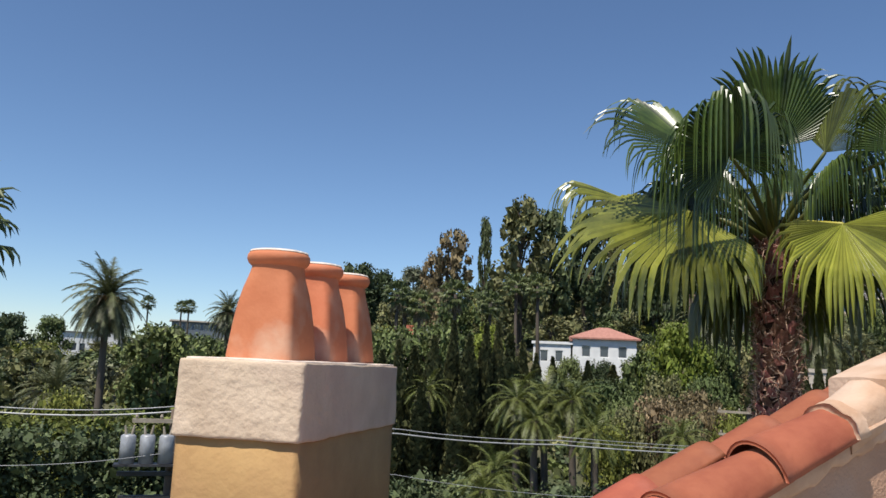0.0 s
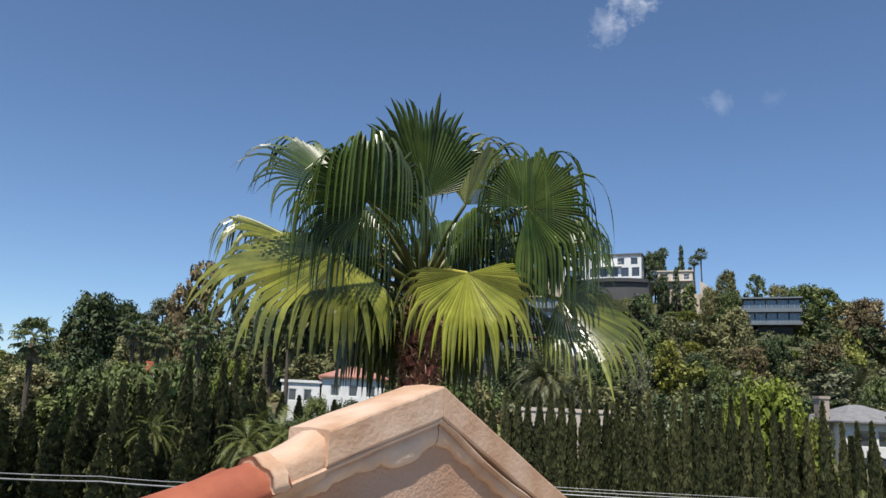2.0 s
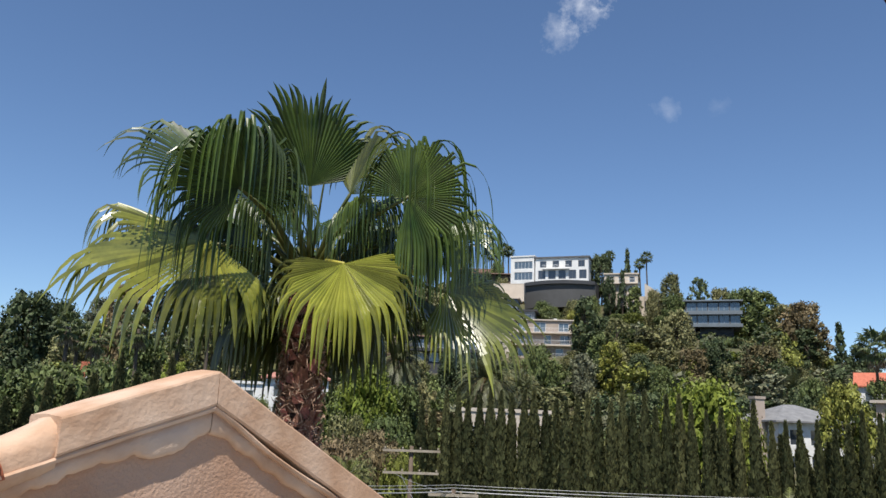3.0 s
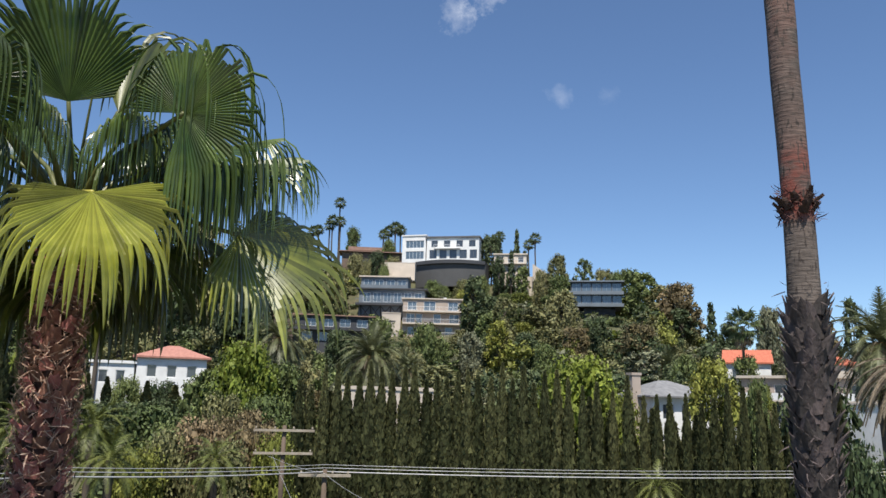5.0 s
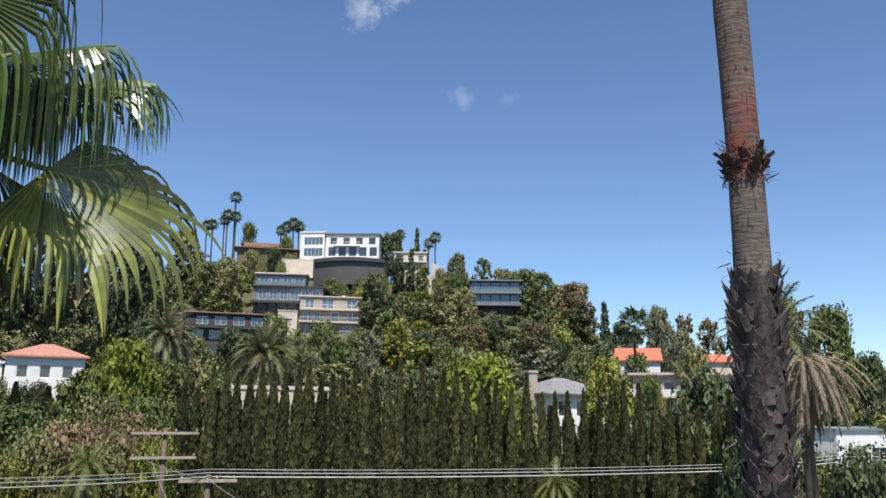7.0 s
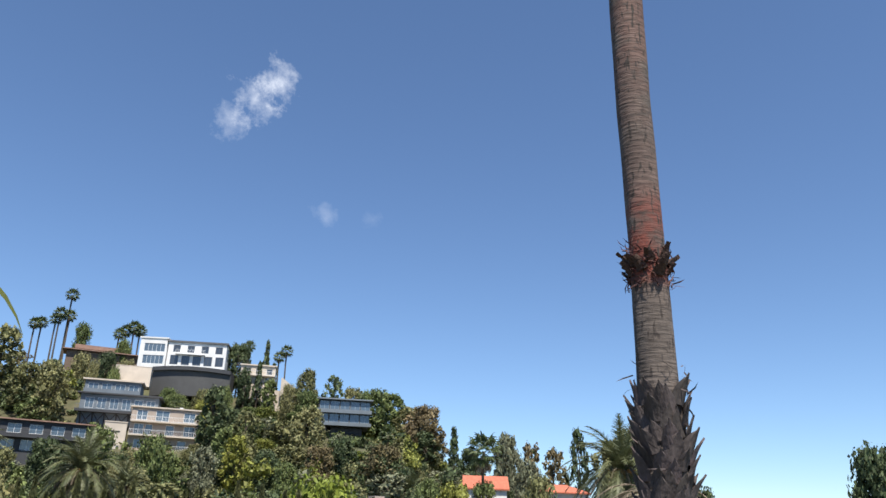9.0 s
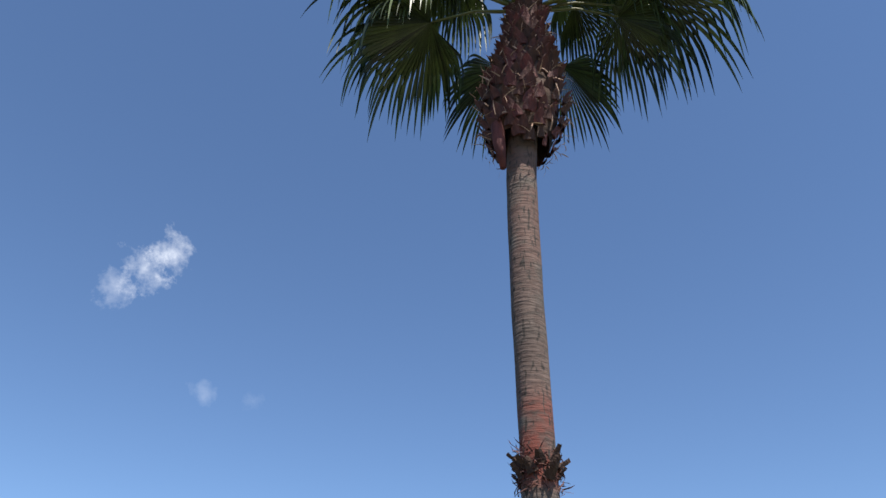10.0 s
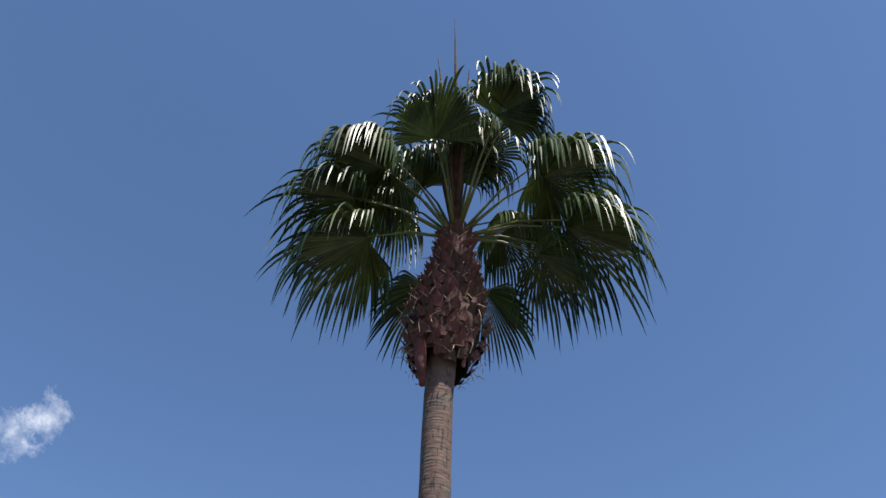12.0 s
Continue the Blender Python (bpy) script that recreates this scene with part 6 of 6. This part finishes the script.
# white house with a grey hip roof and a chimney
ob, w, h = building("house", (64.0, 66.5), (72.4, 64.7), 2.9, 8.8, 9, P_WHITE, row(0.8, 8.2, 3, 1.5, 3.3, 5.0) + row(0.8, 8.2, 3, 1.5, 0.4, 2.2), "white two-storey house with a grey shingle roof", roof=("hip", 0.8, 1.9), roof_mat=P_GREYROOF)
part("chimney", Shape().box(-1.4, -0.3, 2.0, 3.2, -2, 8.2).box(-1.5, -0.2, 1.9, 3.3, 8.2, 8.5).mesh("chimney", P_PINK), ob, "pinkish brick chimney")
ob, w, h = building("house", (70.6, 58.8), (76.0, 56.3), 1.1, 5.1, 5, P_WHITE, [(1.0, 1.9, 1.4, 2.6)], "small white gabled outbuilding", roof=("hip", 0.3, 1.2), roof_mat=P_GREYROOF)
# red-roofed house among trees
ob, w, h = building("house", (95.3, 83.4), (99.5, 78.4), 10.1, 14.3, 7, P_WHITE, [(1.0, 2.0, 2.2, 3.4)], "small white house with a bright red tile roof", roof=("shed", 0.4, 2.4), roof_mat=P_REDROOF)
ob, w, h = building("house", (103.4, 74.8), (109.4, 70.1), 8.4, 14.4, 6, P_PALE, [(1.2, 2.4, 3.4, 5.2)], "cream house with an arched window half hidden by trees", roof=("hip", 0.4, 1.3), roof_mat=P_REDROOF)
# long pinkish motel-like block
ob, w, h = building("apartment_building", (85.5, 72.2), (91.3, 58.0), 6.0, 11.6, 9, P_PINK, row(0.5, 15.2, 5, 1.5, 3.6, 4.8) + row(0.5, 15.2, 5, 1.8, 0.3, 2.2), "long pinkish two-storey block with a gallery", "building", ("flat", 0.5, 0.35), P_PALE)
balcony(ob, 0, w, 2.8, 1.4, P_PALE, P_WHITE, True, 0.9)
# low white commercial block down the valley
ob, w, h = building("warehouse", (75.8, 39.8), (103.2, 35.5), 0.8, 5.4, 8, P_WHITE, row(1.0, 12.0, 3, 2.6, 1.2, 3.0) + row(13.0, 27.0, 2, 4.4, 0.8, 3.2), "low white flat-roofed commercial building", "building", ("flat", 0.2, 0.25), P_GREY)
ob, w, h = building("warehouse", (79.7, 48.6), (109.1, 43.0), 1.7, 8.3, 10, P_WHITE, [(0.8, 1.6, 4.2, 5.6), (3.0, 3.8, 3.6, 5.4)], "long white blank-walled commercial building", "building", ("flat", 0.15, 0.2), P_PALE)
part("roof_box", Shape().box(1.2, 4.6, 2.0, 5.0, 6.8, 8.0).mesh("roof_box", P_PALE), ob)
# slate-roofed house behind the ficus trees
ob, w, h = building("house", (-8.2, 97.0), (2.6, 98.0), 6.0, 9.8, 8, P_PALE, row(0.5, 10, 3, 1.4, 1.2, 2.8), "house with a dark slate roof and brick chimney", roof=("hip", 0.5, 2.6), roof_mat=P_GREYROOF)
part("chimney", Shape().box(0.4, 1.3, 3, 4, 0, 6.6).mesh("chimney", P_REDROOF), ob, "tall brick chimney")
# houses across the valley
for a, c, z0, z1, mt, lb in (((-93, 181), (-86, 184), 6.5, 11.5, P_WHITE, "white modern house across the valley"), ((-89, 190), (-83, 192), 10, 16.0, P_WHITE, "white cubic house across the valley"), ((-101, 176), (-94, 179), 5.5, 9.0, P_PALE, "pale low house across the valley")):
    building("house", a, c, z0, z1, 7, mt, row(0.4, 6.0, 3, 1.3, 0.8, 2.6), lb, roof=("flat", 0.4, 0.3))
for a, c, z0, z1, mt, lb in (((-86, 236), (-66, 244), 13.5, 17.6, P_GREY, "long grey modern building on the far slope"), ((-64, 242), (-50, 246), 13, 18.4, P_PALE, "pale terraced building on the far slope")):
    building("building", a, c, z0, z1, 8, mt, row(0.5, 14, 5, 2.0, 1.8, 3.4), lb, "building", ("flat", 0.8, 0.4), P_PALE)
ob, w, h = building("house", (-40.5, 134), (-34, 136), 6.0, 11.0, 6, P_WHITE, row(0.3, 6.2, 3, 1.2, 0.6, 2.4), "white balconied house across the valley", roof=("shed", 0.6, 0.6), roof_mat=P_GREYROOF)
balcony(ob, 0, w, 2.8, 1.2, P_WHITE, P_WHITE)
# low houses behind the cypress row
building("house", (24.0, 60.6), (31.0, 57.8), 1.5, 8.3, 6, P_PALE, row(0.5, 6.6, 3, 1.0, 4.2, 5.6), "pale house behind the cypress row", roof=("flat", 0.1, 0.3), roof_mat=P_PALE)


# ---- utility poles and wires ----
def pole_thing(eye, b, far, rise, arms, label, lean=0.0, cans=0):
    x, y, z0 = spot(eye, b, far)
    h = top_z(eye, far, rise) - z0
    ob = thing("utility_pole", pose(x, y, z0, 0, lean, -b), label, "utility pole", "street poles")
    part("post", Shape().tube([(0, 0, -0.4), (0, 0, h * 0.5), (0, 0, h + 0.25)], [0.17, 0.14, 0.11], 10).mesh("post", M_WOODPOLE, True), ob)
    for down, half in arms:
        arm = part("crossarm", Shape().box(-half, half, -0.24, -0.12, h - down - 0.06, h - down + 0.06).mesh("crossarm", M_ARM), ob)
        for i in range(4):
            xx = -half + 0.12 + (2 * half - 0.24) * i / 3
            part("insulator", Shape().tube([(xx, -0.18, h - down + 0.055), (xx, -0.18, h - down + 0.12), (xx, -0.18, h - down + 0.2)], [0.03, 0.055, 0.03], 8).mesh("insulator", M_ARM), arm)
    for i in range(cans):
        xx = -1.25 + 0.55 * i
        can = part("transformer", Shape().tube([(xx, -0.35, h - 1.35), (xx, -0.35, h - 0.55), (xx, -0.35, h - 0.5)], [0.22, 0.22, 0.17], 16).mesh("transformer", M_CAN, True), ob, "grey steel transformer can")
        part("bushing", Shape().tube([(xx - 0.08, -0.35, h - 0.5), (xx - 0.12, -0.35, h - 0.25)], [0.045, 0.03], 7).tube([(xx + 0.09, -0.35, h - 0.5), (xx + 0.14, -0.35, h - 0.22)], [0.045, 0.03], 7).mesh("bushing", M_ARM), can)
    if cans:
        part("rack", Shape().box(-1.6, 0.5, -0.62, -0.1, h - 1.42, h - 1.36).box(-1.5, 0.6, -0.16, -0.04, h - 1.75, h - 1.62).box(-1.4, 0.5, -0.3, -0.2, h - 2.4, h - 2.3).tube([(0.15, -0.3, h - 1.4), (0.22, -0.35, h - 4)], 0.05, 6).mesh("rack", M_DARKMETAL), ob, "dark steel rack and conduits")
    return x, y, z0 + h


pole_thing(EYE_A, -18.6, 26, -4.3, [(0.1, 1.2)], "wooden utility pole loaded with grey transformer cans", 0, 3)
pole_thing(EYE_B, 20.2, 34, -5.5, [(0.0, 1.15)], "wooden street pole with a pale crossarm")
pole_thing(EYE_B, 17.15, 40, -2.3, [(0.0, 1.55), (1.15, 1.5)], "wooden street pole with two long crossarms")
xl, yl, zl = pole_thing(EYE_B, 16.4, 78, 0.3, [(0.0, 1.5)], "distant pole with a small transformer")
part("transformer", Shape().tube([(0, -0.4, 0), (0, -0.4, 0.9)], 0.3, 10).mesh("transformer", M_CAN), [o for o in scene.objects if o.name.startswith("utility_pole")][-1], "", pose(0, 0, zl - ground_z(xl, yl) - 1.5))


def wire(pts, r, label):
    fine = []
    for p, q in zip(pts, pts[1:]):
        p, q = Vector(p), Vector(q)
        for i in range(12):
            t = i / 12
            fine.append(p.lerp(q, t) - Vector((0, 0, 0.10 * 4 * t * (1 - t))))
    fine.append(Vector(pts[-1]))
    tagged(new("overhead_cable", Shape().tube(fine, r, 6).mesh("overhead_cable", M_WIRE, True)), label, "cable", "street cables")


def along(rows_, lift):
    return [(*(lambda q: (q[0], q[1]))(spot(eye, b, far)), top_z(eye, far, rise) + lift) for eye, b, far, rise in rows_]


LINE = [(EYE_A, -60, 34, -4.0), (EYE_A, -29.1, 27, -4.15), (EYE_A, -18.6, 26, -3.9), (EYE_A, -2.9, 28.5, -4.95), (EYE_A, 8.6, 31, -5.15), (EYE_B, 20.2, 34, -5.25), (EYE_B, 53.4, 38, -4.45), (EYE_B, 64.3, 40, -3.2), (EYE_B, 85, 48, -1.5)]
wire(along(LINE, 0.0), 0.026, "thick pale overhead cable across the street")
wire(along(LINE, 0.16), 0.016, "thin overhead cable across the street")
wire(along(LINE[4:], 0.30), 0.012, "thin overhead cable across the street")
wire(along([(EYE_A, -60, 30, -9), (EYE_A, -29, 25, -7.4), (EYE_A, -18.6, 25.6, -6.6), (EYE_A, -3, 27, -7.8), (EYE_A, 10, 31, -8.6), (EYE_B, 20.2, 34, -7.4)], 0.0), 0.010, "thin sagging service wire")
wire(along([(EYE_B, 20.2, 33.8, -5.4), (EYE_B, 24, 30, -7.6), (EYE_B, 30, 26, -11)], 0.0), 0.010, "thin service wire running down from the pole")
wire(along([(EYE_B, 20.2, 33.8, -5.4), (EYE_B, 16.0, 39.8, -4.1)], 0.0), 0.010, "thin wire between two poles")
wire(along([(EYE_B, 16.4, 39.8, -4.1), (EYE_B, 19.0, 28, -9.5)], 0.0), 0.010, "thin service wire running down from the pole")
